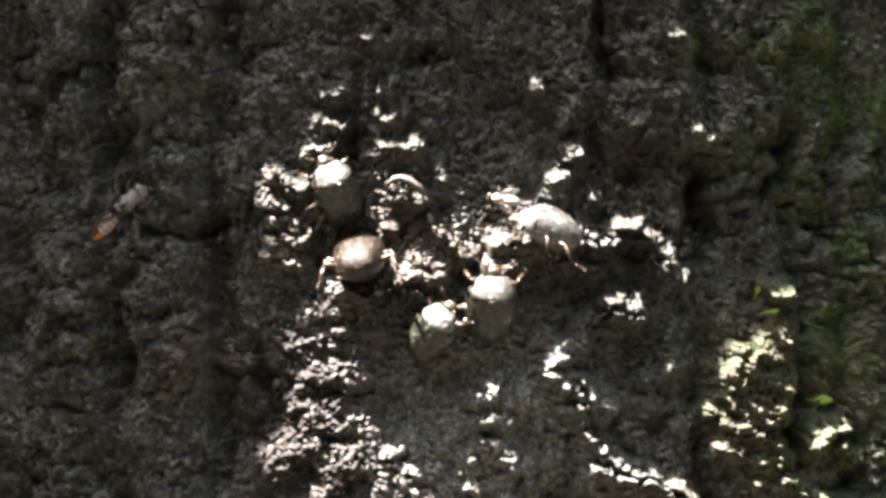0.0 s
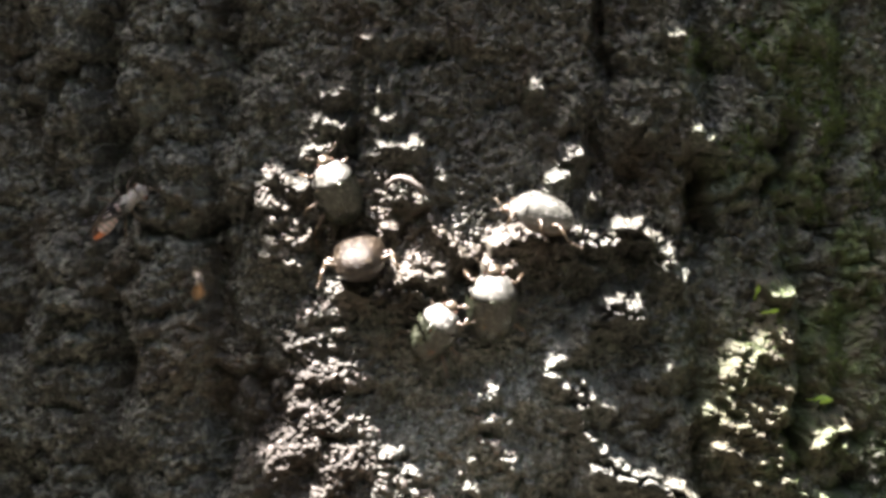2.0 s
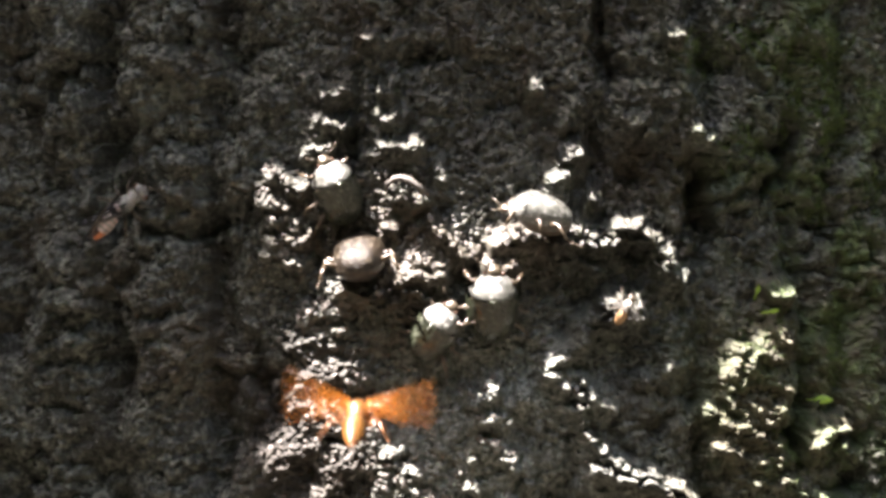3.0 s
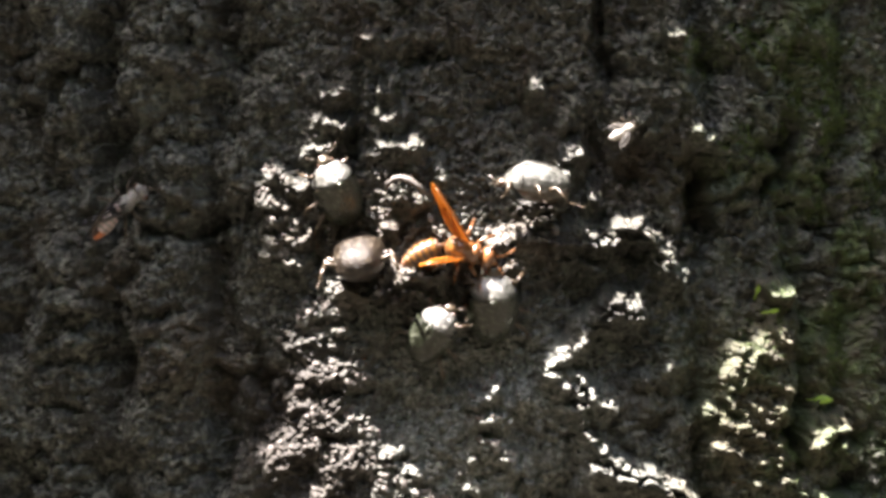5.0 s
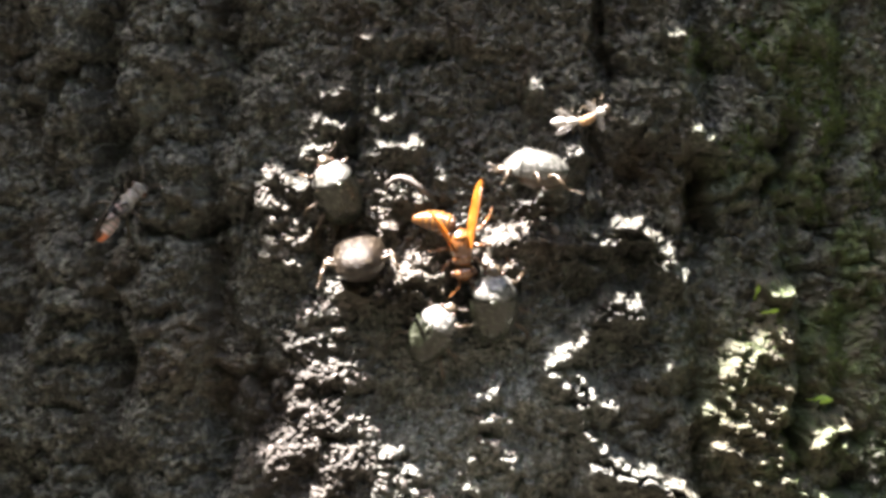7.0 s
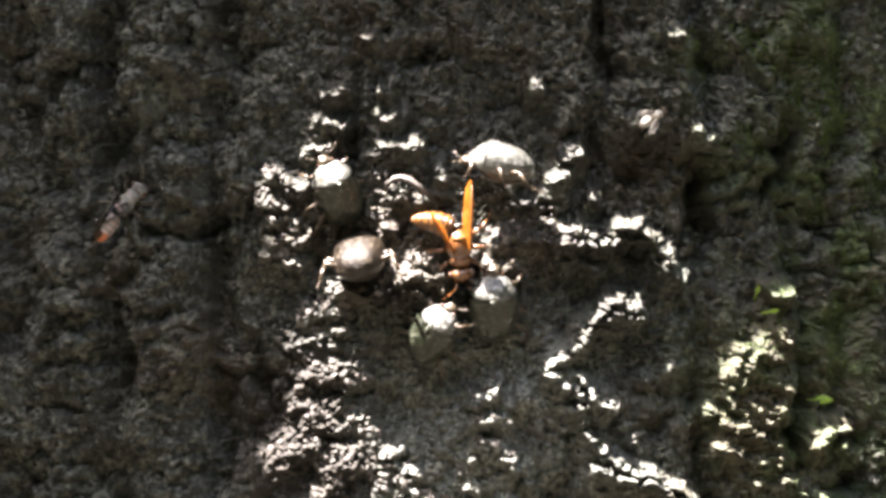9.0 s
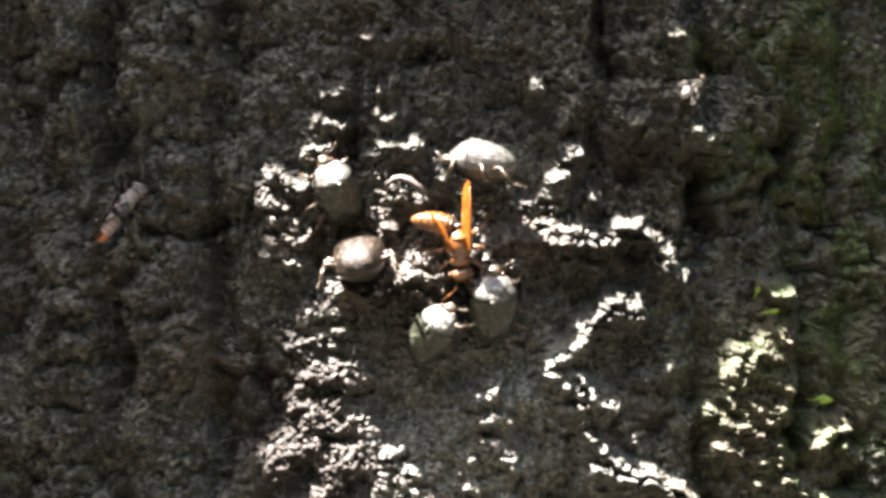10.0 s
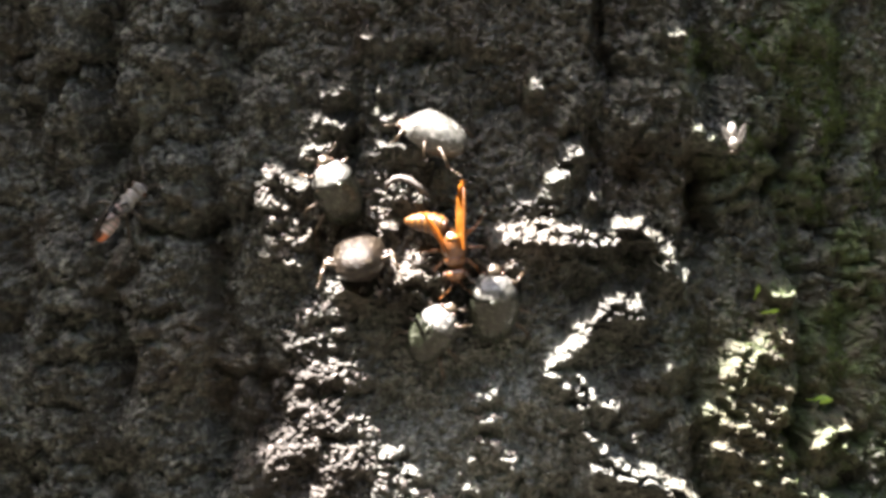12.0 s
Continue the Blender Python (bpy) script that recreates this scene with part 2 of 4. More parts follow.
# ---- the trunk: bark relief as one height field wrapped round a cylinder ----
# ledges: x, z (from the middle of the view), length, slope in degrees, proud in mm
LEDGES_TOP = [
    (-0.033, 0.0509, 0.0102, 10, 7), (-0.0339, 0.041, 0.01275, -5, 8), (-0.0373, 0.0339, 0.0085, 0, 7.5),
    (-0.016, 0.052, 0.00476, 0, 6.5), (-0.016, 0.0444, 0.00714, -10, 7.5), (-0.0134, 0.0345, 0.01445, -8, 7.5),
    (-0.0146, 0.0202, 0.00646, 38, 8), (-0.0078, 0.0196, 0.01054, -38, 8), (-0.0143, 0.0095, 0.00595, -20, 5), (0.0282, 0.0532, 0.00408, 0, 11),
    (0.001, 0.0253, 0.00425, -15, 3.5), (0.059, 0.0428, 0.0102, -20, 6.5), (0.0796, 0.0391, 0.00714, -25, 12),
    (0.0368, 0.0317, 0.00748, 20, 7.5), (0.0342, 0.0257, 0.0068, 10, 7.5), (0.0458, 0.0198, 0.0051, 0, 7),
    (-0.0211, 0.0668, 0.0051, 0, 6)]
LEDGES_MID = [
    (-0.0458, 0.024, 0.0153, -25, 7.5), (-0.0501, 0.0175, 0.0119, -10, 7.5), (-0.0484, 0.0121, 0.0136, 5, 7.5),
    (-0.0475, 0.007, 0.017, 20, 7.5), (-0.0467, 0.0019, 0.01445, -12, 7.5), (-0.0262, -0.0087, 0.0187, -4, 9.0), (-0.0356, -0.0151, 0.017, 0, 5.0),
    (-0.0381, -0.022, 0.0204, 12, 5.0), (0.0027, 0.007, 0.0204, -38, 8), (-0.0075, -0.0046, 0.0187, 5, 10.0), (-0.01, -0.0097, 0.0153, 0, 9.5), (0.0257, 0.0066, 0.0187, 8, 8.0),
    (-0.0041, 0.0002, 0.0119, -5, 7), (0.018, 0.0061, 0.0102, 10, 7.5), (0.0163, -0.0015, 0.0102, 5, 7.5)]
# rims: proud, then the points (x, z) of a broken edge of bark, all in mm
RIMS_LOW = [
    (4.2, (-43.5, -17.7), (-38.1, -15.1), (-28.7, -16.8)),
    (4.2, (-48.3, -25.3), (-39.8, -20.6), (-28.7, -22.8)),
    (5.2, (-53.4, -39.3), (-44.9, -33.8), (-38.1, -31.3), (-23.6, -33.8)),
    (4.2, (-42.3, -39.8), (-31.3, -41)),
    (4.2, (-31.3, -36.4), (-23.6, -37.6)),
    (4.7, (-41.5, -50.8), (-38.1, -46.8), (-27.9, -46.8), (-20.2, -53.7)),
    (7.2, (-63.6, -66.5), (-56.8, -61.4), (-48.3, -57), (-38.1, -55.3)),
    (4.7, (-38.1, -61.4), (-27.9, -59.3), (-21.1, -61), (-14.3, -61.4)),
    (6.2, (-39.8, -69.9), (-31.3, -66.5), (-22.8, -65.5), (-16, -68.2), (-7.5, -69.5), (-1, -74)),
    (5.2, (-1.5, -71.6), (3.6, -73.6))]
RIMS_MID = [
    (9.5, (7.5, -41), (13.9, -37.9)),
    (9.5, (10.4, -46.8), (18, -47.8)),
    (10, (10.9, -54.9), (15.5, -56.8), (20.6, -59.7), (24.1, -63.8)),
    (8.5, (12.9, -73.3), (20.1, -71.6)),
    (5.5, (31.3, -44), (34.3, -48.3), (33, -54.2)),
    (12, (28.3, -32.0), (32.8, -29.0), (36.6, -24.6), (39, -19.8), (44, -15.4), (49.8, -12.9), (57.4, -12.8)),
    (12, (29.9, -32.8), (36.7, -33.2), (44.4, -35.5), (47.8, -40.6), (52.4, -44.7)),
    (14, (44.9, -46.1), (46.1, -51.7), (50.3, -57.3), (57.1, -61.7), (67.3, -65.5), (74.1, -68.9), (78.5, -74.6)),
    (8, (32.5, 5.6), (36.7, 10), (46.9, 9), (55.4, 11.7)),
    (11, (54.4, 11.7), (62.2, 10.4), (67.3, 5.3), (70.4, -0.2)),
    (6, (37.6, 7.7), (41.8, 0.2), (47.9, -2.6)),
    (9, (68.3, -1.9), (71.4, -4.9))]
RIMS_FRONT = [
    (15, (46.6, -59.7), (55.4, -63.8), (65.6, -67.5), (73.3, -71.2), (76.7, -75.3)),
    (12.5, (34.2, -35.5), (43.5, -38.6), (46.9, -44)),
    (9.5, (35, 7), (46.9, 6.5), (55.4, 8.7), (61.4, 7.5)),
    (11, (43.5, -18.9), (50.3, -16.2), (58, -15.6))]
RIMS_SIDE = [
    (7.5, (81.9, -44.4), (86, -35.5), (89.4, -29.1), (94.5, -26.4), (101.7, -28.1)),
    (7, (85.2, -35.9), (96.2, -35.5), (105.1, -38.2)),
    (8, (81.6, -44), (87.7, -48.3), (96.2, -51.7), (103.4, -55.6)),
    (8, (84, -55.1), (89.8, -58)),
    (7.5, (99.3, -44), (104.7, -44.9), (107.4, -48.8)),
    (10, (108.1, -56.3), (113.2, -51.2), (120.4, -49.3)),
    (11, (124.1, -55.3), (129.9, -59.7)),
    (9.5, (104.7, -64.8), (111.9, -69.9)),
    (13, (105.6, -75.3), (113.2, -72.2), (121.7, -72.9), (132.3, -76.7)),
    (9, (98.9, -8.7), (105.1, -8.3)),
    (7, (102.7, -20.2), (106.8, -24)),
    (8, (92.5, -60.7), (103.4, -58.7))]
# hollows and plates: x, z, half width, half height, swell, all in mm
HOLLOWS = [
    (-104.4, 31.6, 5.8, 6.5, -6), (-98.4, -33.8, 3.7, 13.6, -3), (-77.2, 7.3, 11.9, 2.7, -6), (-120.5, 18.9, 7.7, 8.5, -3), (-118, -47.8, 7.7, 2, -2),
    (-107.8, -66.5, 7.7, 4.4, -4), (-51.3, -42.3, 5.1, 7.7, -5), (-62.7, -53.4, 8.5, 7.7, -3), (-71.2, -69.5, 7.7, 4.2, -4), (-40.6, -67, 4.8, 4.8, -5),
    (-57.6, 63.9, 9.4, 10.2, -3), (-70.4, 42.7, 8.5, 7.7, -3), (-14.3, -42.3, 6, 13.6, -3), (58.8, 2.2, 7.1, 4.4, -6), (52.9, -30.4, 9.4, 8.5, -2.5),
    (93.7, -42.7, 7.7, 2.4, -6)]
LOW_HOLLOWS = [
    (-38.1, -27.9, 10.2, 1.4, -2.5), (-31.3, -43.5, 10.2, 1.4, -2.5), (-29.6, -56.3, 6.8, 1.7, -2.5), (-14.3, -50.8, 6.8, 6.8, -2.5), (-16, -63.9, 5.1, 1.5, -2.5), (-24.5, -71.6, 5.1, 1.5, -2.5)]
SMALL_HOLLOWS = [
    (118.3, 7, 4.1, 10.2, -5), (121.7, -61.9, 6.8, 5.1, -3), (49.5, 64.8, 3.1, 11.9, -6), (80.9, 54.6, 5.1, 3.7, -4), (100.5, 18.9, 6.8, 2.7, -3),
    (84.3, 18.9, 2.4, 8.5, -3), (-107.8, 7.8, 4.2, 3.4, -4), (-68.7, 34.2, 6.8, 2, -3), (-116.3, -33.8, 8.5, 2.4, -3), (-27.9, 30.8, 2.4, 20.4, -4),
    (17.2, 42.7, 6, 2.7, -3), (-4.1, 58, 6.8, 2.4, -3), (58.8, 24, 5.1, 2.4, -3), (-82.3, -20.2, 5.1, 2, -3)]
PLATES = [
    (-112.9, 64.8, 6.8, 5.1, 3), (-114.6, 45.2, 7.7, 4.4, 4), (-93.3, 47.8, 6, 5.1, 4), (-87.4, 58, 6.8, 3.4, 3), (-70.4, 67.3, 6, 3.1, 3.5),
    (-93.3, -52.5, 5.8, 10.2, 4), (-74.6, -33.8, 8.5, 8.5, 4), (-111.2, -20.2, 8.5, 6.8, 3), (-123.1, -22.8, 4.2, 3.7, 3), (-93.3, -12.1, 5.8, 4.1, 3),
    (-61.5, 28.2, 4.4, 4.8, 3.5), (-88.2, 18, 6.8, 4.4, 3), (-72.9, 12.9, 6.8, 2, 3), (-123.1, 0.2, 6.8, 5.1, 3)]
RIGHT_PLATES = [
    (111.5, 63.1, 10.2, 3.4, 3), (109.8, 37.6, 7.7, 6.8, 3), (58.8, 46.9, 7.7, 3.1, 3), (11.2, 64.8, 8.5, 4.2, 3), (45.2, 46.1, 5.1, 4.2, 2),
    (-51.7, 47.8, 5.1, 5.1, 2), (7.8, -50.8, 11.9, 6.8, 2), (14.6, -66.1, 10.2, 5.1, 2)]
# furrows: x at mid height, lean, width, depth in mm
FURROWS = [(-0.1309, -0.03, 0.006, 7), (-0.10064, -0.02, 0.006, 11), (-0.06834, 0.02, 0.0055, 9), (0.0433, 0.0875, 0.0035, 4), (0.0785, 0.0, 0.004, 8), (0.1071, -0.05, 0.004, 6), (0.12495, -0.03, 0.005, 6)]

BULGES = [(-0.0245, -0.0628, 0.022, 3), (-0.0407, -0.0713, 0.014, 2), (-0.0844, -0.0272, 0.02, 4), (-0.121, -0.0136, 0.018, 4), (-0.0827, 0.0548, 0.02, 4), (-0.1266, 0.0638, 0.006, -4), (0.0934, -0.0426, 0.016, 8), (0.0607, -0.0697, 0.014, 2), (-0.0041, -0.078, 0.012, 3), (0.1196, -0.0634, 0.014, 4), (0.0787, 0.0403, 0.009, 6), (0.0856, -0.0084, 0.016, -6), (0.0969, 0.0002, 0.014, -4), (0.0129, 0.0325, 0.02, -4), (0.0573, 0.0343, 0.018, -4), (0.0197, 0.0563, 0.02, -4), (0.0700, 0.0455, 0.011, 6)]     # x, z, reach, swell in mm


# crusted knobs: x, z, half width, half height, swell in mm
LUMPS = [(-0.0219, -0.0568, 0.00476, 0.00272, 4.0), (-0.016, -0.061, 0.0051, 0.00272, 4.5), (-0.0095, -0.0665, 0.00476, 0.00272, 4.5), (-0.0083, -0.0063, 0.00782, 0.00442, 4.5), (-0.0139, -0.0087, 0.00442, 0.0034, 5.0), (-0.001, -0.0063, 0.00408, 0.00306, 3.5), (-0.0083, -0.0009, 0.0051, 0.00238, 3.5),
         (0.0177, 0.0015, 0.00374, 0.0034, 6.0), (0.0211, -0.0046, 0.00408, 0.00272, 6.5), (0.0138, -0.0056, 0.00408, 0.00238, 6.0), (0.0048, 0.0073, 0.00306, 0.00408, 5.0)]


def rim_ledges():
    """Each stretch of a rim as a ledge: x, z, length, slope, proud."""
    out = []
    for proud_mm, *pts in RIMS_LOW + RIMS_MID + RIMS_FRONT + RIMS_SIDE:
        for (x0, z0), (x1, z1) in zip(pts, pts[1:]):
            slope = math.degrees(math.atan2(z1 - z0, x1 - x0))
            out.append((0.0005 * (x0 + x1), 0.0005 * (z0 + z1), 0.001 * math.hypot(x1 - x0, z1 - z0) + 0.003, slope, proud_mm))
    return out


# single proud chips of bark, as ledges
CHIPS = [(0.0248, -0.0398, 0.004, 0, 9), (0.0104, -0.0585, 0.004, 0, 9), (-0.0024, -0.0636, 0.003, 0, 8), (-0.0206, 0.0675, 0.005, -20, 9),
         (0.069, 0.0685, 0.004, 0, 12), (0.0622, 0.0394, 0.003, 0, 8), (0.0600, 0.0432, 0.004, 0, 8.5), (0.0726, -0.0052, 0.004, -30, 9)]
LEDGES = LEDGES_TOP + LEDGES_MID + rim_ledges() + CHIPS


def wrap_lines():
    dense_a = np.arange(-0.150, 0.1501, 0.0003)
    dense_z = np.arange(-0.088, 0.1001, 0.0003)
    half = math.pi * TRUNK_R
    left = -0.150 - (half - 0.150) * (np.arange(70, 0, -1) / 70.0) ** 2
    up = 0.1001 + 2.8 * (np.arange(1, 71) / 70.0) ** 2
    down = -0.088 - (MID - 0.088) * (np.arange(60, 0, -1) / 60.0) ** 2
    return np.concatenate((left, dense_a, -left[::-1])), np.concatenate((down, dense_z, up))


def bark_height(A, Z):
    """Metres that the bark stands proud of the cylinder, over arc length A and height Z."""
    calm = np.clip((A + 0.068) / 0.02, 0, 1) * np.clip((0.075 - A) / 0.01, 0, 1) * np.clip((Z + 0.036) / 0.012, 0.35, 1)     # worn, sap-soaked stretch
    wx = A + 0.0016 * lattice(A * 90, Z * 90, 1) + 0.0006 * lattice(A * 300, Z * 300, 2)
    wz = Z + 0.0016 * lattice(A * 90, Z * 90, 3) + 0.0006 * lattice(A * 300, Z * 300, 4)
    h = 0.0042 * lattice(wx * 30, wz * 15, 5)
    for x, lean, width, depth in FURROWS:
        c = x + lean * Z + 0.007 * lattice(Z * 28, Z * 0 + x * 90, 6) + 0.002 * lattice(Z * 130, Z * 0 + x * 70, 7)
        h -= depth * 0.0016 * np.exp(-((A - c) / width) ** 2) * np.clip(0.7 + 0.9 * lattice(Z * 26, Z * 0 + x * 50, 8), 0, 1.4)
    zone = np.clip(0.85 + 0.85 * lattice(A * 36 + 7, Z * 27, 51), 0.4, 1.35)
    rough = (1 - 0.42 * calm) * zone
    for x, z, reach, swell in BULGES:
        h += 0.001 * swell * np.exp(-((A - x) ** 2 + ((Z - z) / 1.3) ** 2) / reach ** 2)
    for x, z, rx, rz, swell in LUMPS:
        h += 0.001 * swell * np.exp(-((wx - x) / rx) ** 2 - ((wz - z) / rz) ** 2)
    # hollows and plates with frayed outlines
    fx = A + 0.0040 * lattice(A * 70, Z * 70, 41) + 0.0016 * lattice(A * 190, Z * 190, 42)
    fz = Z + 0.0040 * lattice(A * 70, Z * 70, 43) + 0.0016 * lattice(A * 190, Z * 190, 44)
    for x, z, rx, rz, swell in HOLLOWS + LOW_HOLLOWS + SMALL_HOLLOWS + PLATES + RIGHT_PLATES:
        d = ((fx - 0.001 * x) / (0.001 * rx)) ** 2 + ((fz - 0.001 * z) / (0.001 * rz)) ** 2
        h += (0.0017 if swell < 0 else 0.0015) * swell / (1 + d ** 2)
    # crust: creased clumps at four sizes, turned against each other
    h += 0.0022 * rough * (1 - 2.2 * np.abs(lattice(wx * 52 + wz * 22, wz * 44 - wx * 20, 9)))
    h += 0.0046 * rough * (np.abs(lattice(wx * 105 + wz * 60, wz * 95 - wx * 60, 10)) ** 0.75 - 0.4)
    h += 0.0034 * rough * (pebbles(A * 175 - Z * 60, Z * 185 + A * 60, 12) - 0.5)
    h += 0.0042 * rough * (pebbles(wx * 120 + wz * 50, wz * 130 - wx * 50, 21) - 0.5) * (0.6 + 0.5 * lattice(A * 60, Z * 60, 22))
    h -= 0.013 * rough * np.clip(lattice(wx * 66 + wz * 22, wz * 56 - wx * 24, 31) - 0.22, 0, 0.4)
    fine = 0.0032 * (1 - 0.3 * calm) * zone * (pebbles(wx * 300 - wz * 110, wz * 340 + wx * 100, 23) - 0.5) * (0.7 + 0.6 * lattice(A * 110, Z * 110, 24))
    fine += 0.0018 * (pebbles(wx * 620 + wz * 240, wz * 760 - wx * 240, 25) - 0.5)
    fine += 0.0012 * lattice(A * 300, Z * 330, 11) + 0.0008 * lattice(A * 560, Z * 600, 19)
    fine += 0.0006 * lattice(A * 1000, Z * 1100, 13)
    ragged = 0.0013 * lattice(A * 85, Z * 40, 18) + 0.0011 * lattice(A * 170, Z * 60, 14) + 0.0008 * lattice(A * 480, Z * 200, 15)
    crumble = 0.8 + 0.2 * lattice(A * 330, Z * 330, 16) + 0.36 * pebbles(wx * 520 + wz * 120, wz * 800, 17)
    shelf = np.zeros_like(h)
    for x, z, length, slope, proud in LEDGES:
        ii = np.where(np.abs(A[0] - x) < length + 0.01)[0]
        jj = np.where(np.abs(Z[:, 0] - z) < 0.06)[0]
        if not len(ii) or not len(jj):
            continue
        box = np.ix_(jj, ii)
        ca, sa = math.cos(radians(slope)), math.sin(radians(slope))
        dx, dz = A[box] - x, Z[box] - z
        u, v = dx * ca + dz * sa, -dx * sa + dz * ca + ragged[box]
        along = np.clip((length * 0.5 + 0.002 - np.abs(u + ragged[box])) / np.where(u < 0, min(0.007, 0.35 * length), 0.003), 0, 1)
        along = along * along * (3 - 2 * along)
        rise = np.clip((0.001 - v) / (0.009 if x < 0 and z < -0.025 else 0.0056 if x > 0.02 else 0.0042), 0, 1)     # the low flank slopes more gently
        fall = np.exp(-np.clip(-v - 0.0045, 0, 1) / ((0.0025 + 0.08 * length) if z > -0.02 else (0.0035 + 0.15 * length)))
        shelf[box] = np.maximum(shelf[box], proud * 0.001 * along * rise * fall * crumble[box])
    held = np.clip(shelf / 0.005, 0, 1)
    return h * (1 - 0.7 * held) + shelf + fine * (1 - 0.25 * held)


def build_trunk():
    a, z = wrap_lines()
    A, Z = np.meshgrid(a, z)
    H = bark_height(A, Z)
    th = A / TRUNK_R
    r = TRUNK_R + H
    droop = 0.1 * np.clip(H, -0.003, 0.008)
    co = np.stack((r * np.sin(th), TRUNK_R - r * np.cos(th), MID + Z - droop * (np.abs(Z) < 0.2)), -1)
    co[0, :, 2] = 0.0
    rows, cols = A.shape
    k = np.arange(rows * cols).reshape(rows, cols)
    quads = np.stack((k[:-1, :-1], k[:-1, 1:], k[1:, 1:], k[1:, :-1]), -1).reshape(-1, 4)
    me = bpy.data.meshes.new("trunk")
    me.vertices.add(rows * cols)
    me.vertices.foreach_set("co", co.reshape(-1))
    me.loops.add(len(quads) * 4)
    me.loops.foreach_set("vertex_index", quads.reshape(-1).astype(np.int32))
    me.polygons.add(len(quads))
    me.polygons.foreach_set("loop_start", np.arange(0, len(quads) * 4, 4, dtype=np.int32))
    me.polygons.foreach_set("use_smooth", np.ones(len(quads), dtype=bool))
    me.update(calc_edges=True)
    me.materials.append(BARK)
    ob = new("tree_trunk", me)
    tagged(ob, "thick old tree trunk with dark furrowed crumbly bark", "tree trunk")
    return ob, a, z, H


trunk, GRID_A, GRID_Z, GRID_H = build_trunk()


def proud(x, z, reach=0.004):
    """Mean height of the bark round a spot."""
    i0, i1 = np.searchsorted(GRID_A, (x - reach, x + reach))
    j0, j1 = np.searchsorted(GRID_Z, (z - reach, z + reach))
    return float(GRID_H[j0:max(j1, j0 + 1), i0:max(i1, i0 + 1)].mean())


def on_bark(x, z, lift=0.0, turn=0.0, tip=0.0, lean=0.0):
    """A pose on the bark: local z off the trunk, local y turned from straight up, clockwise as seen from outside."""
    th = math.asin(max(-0.99, min(0.99, x / TRUNK_R)))
    out = Vector((math.sin(th), -math.cos(th), 0))
    p = Vector((0, TRUNK_R, MID + z)) + out * (TRUNK_R + lift)
    side = Vector((math.cos(th), math.sin(th), 0))
    base = Matrix((side, Vector((0, 0, 1)), out)).transposed().to_4x4()
    return Matrix.Translation(p) @ base @ pose(0, 0, 0, 0, 0, -turn) @ pose(0, 0, 0, tip, lean, 0)


# ---- chafer beetles ----
def shell(bm, signs, rows, ring=10, turn=100):
    """A domed plate lofted through rows of (y, half width, height); one flank for each sign."""
    for sign in signs:
        made = []
        for y, w, hh in rows:
            row = []
            for j in range(ring + 1):
                f = j / ring * radians(turn)
                dip = 0.00016 * (j == 0 and len(signs) == 1) + 0.00008 * (j in (3, 6))
                row.append(bm.verts.new((sign * (w * math.sin(f) ** 0.85 + (0.00005 if len(signs) == 1 else 0)), y, hh * math.cos(f) - dip)))
            made.append(row)
        for r0, r1 in zip(made, made[1:]):
            for j in range(ring):
                q = (r0[j], r0[j + 1], r1[j + 1], r1[j])
                bm.faces.new(q if sign > 0 else q[::-1])
    if len(signs) == 2:
        bmesh.ops.remove_doubles(bm, verts=bm.verts, dist=0.00001)


def case_rows(k):
    rows = []
    for i in range(19):
        q = math.sin((1 - i / 18) * math.pi / 2)
        rows.append(((4.6 - 16.4 * q) * k, 8.1 * k * max(0.0004, 1 - q ** 3.0) ** 0.44 * (1 - 0.08 * q), 7.2 * k * max(0.0004, 1 - q ** 2.3) ** 0.52))
    return rows


def shield_rows(k):
    rows = []
    for i in range(11):
        q = i / 10
        rows.append(((4.3 + 6.2 * q) * k, (7.3 - 3.4 * q ** 1.9) * k * (0.93 + 0.07 * min(1, q * 6)), (6.8 - 5.2 * q ** 1.5) * k * (0.94 + 0.06 * min(1, q * 6))))
    rows.append((10.7 * k, 2.8 * k, 0.6 * k))
    return rows


def leg(bm, root, knee, ankle, toe, r):
    tube(bm, [root, tuple((Vector(root) + Vector(knee)) / 2), knee], [r * 0.8, r * 1.25, r * 0.8])
    tube(bm, [knee, ankle], [r * 0.6, r * 0.85])
    n = 4
    a, b = Vector(ankle), Vector(toe)
    for k in range(n):
        tube(bm, [tuple(a.lerp(b, k / n)), tuple(a.lerp(b, (k + 0.85) / n))], [r * 0.3, r * 0.42], 5)


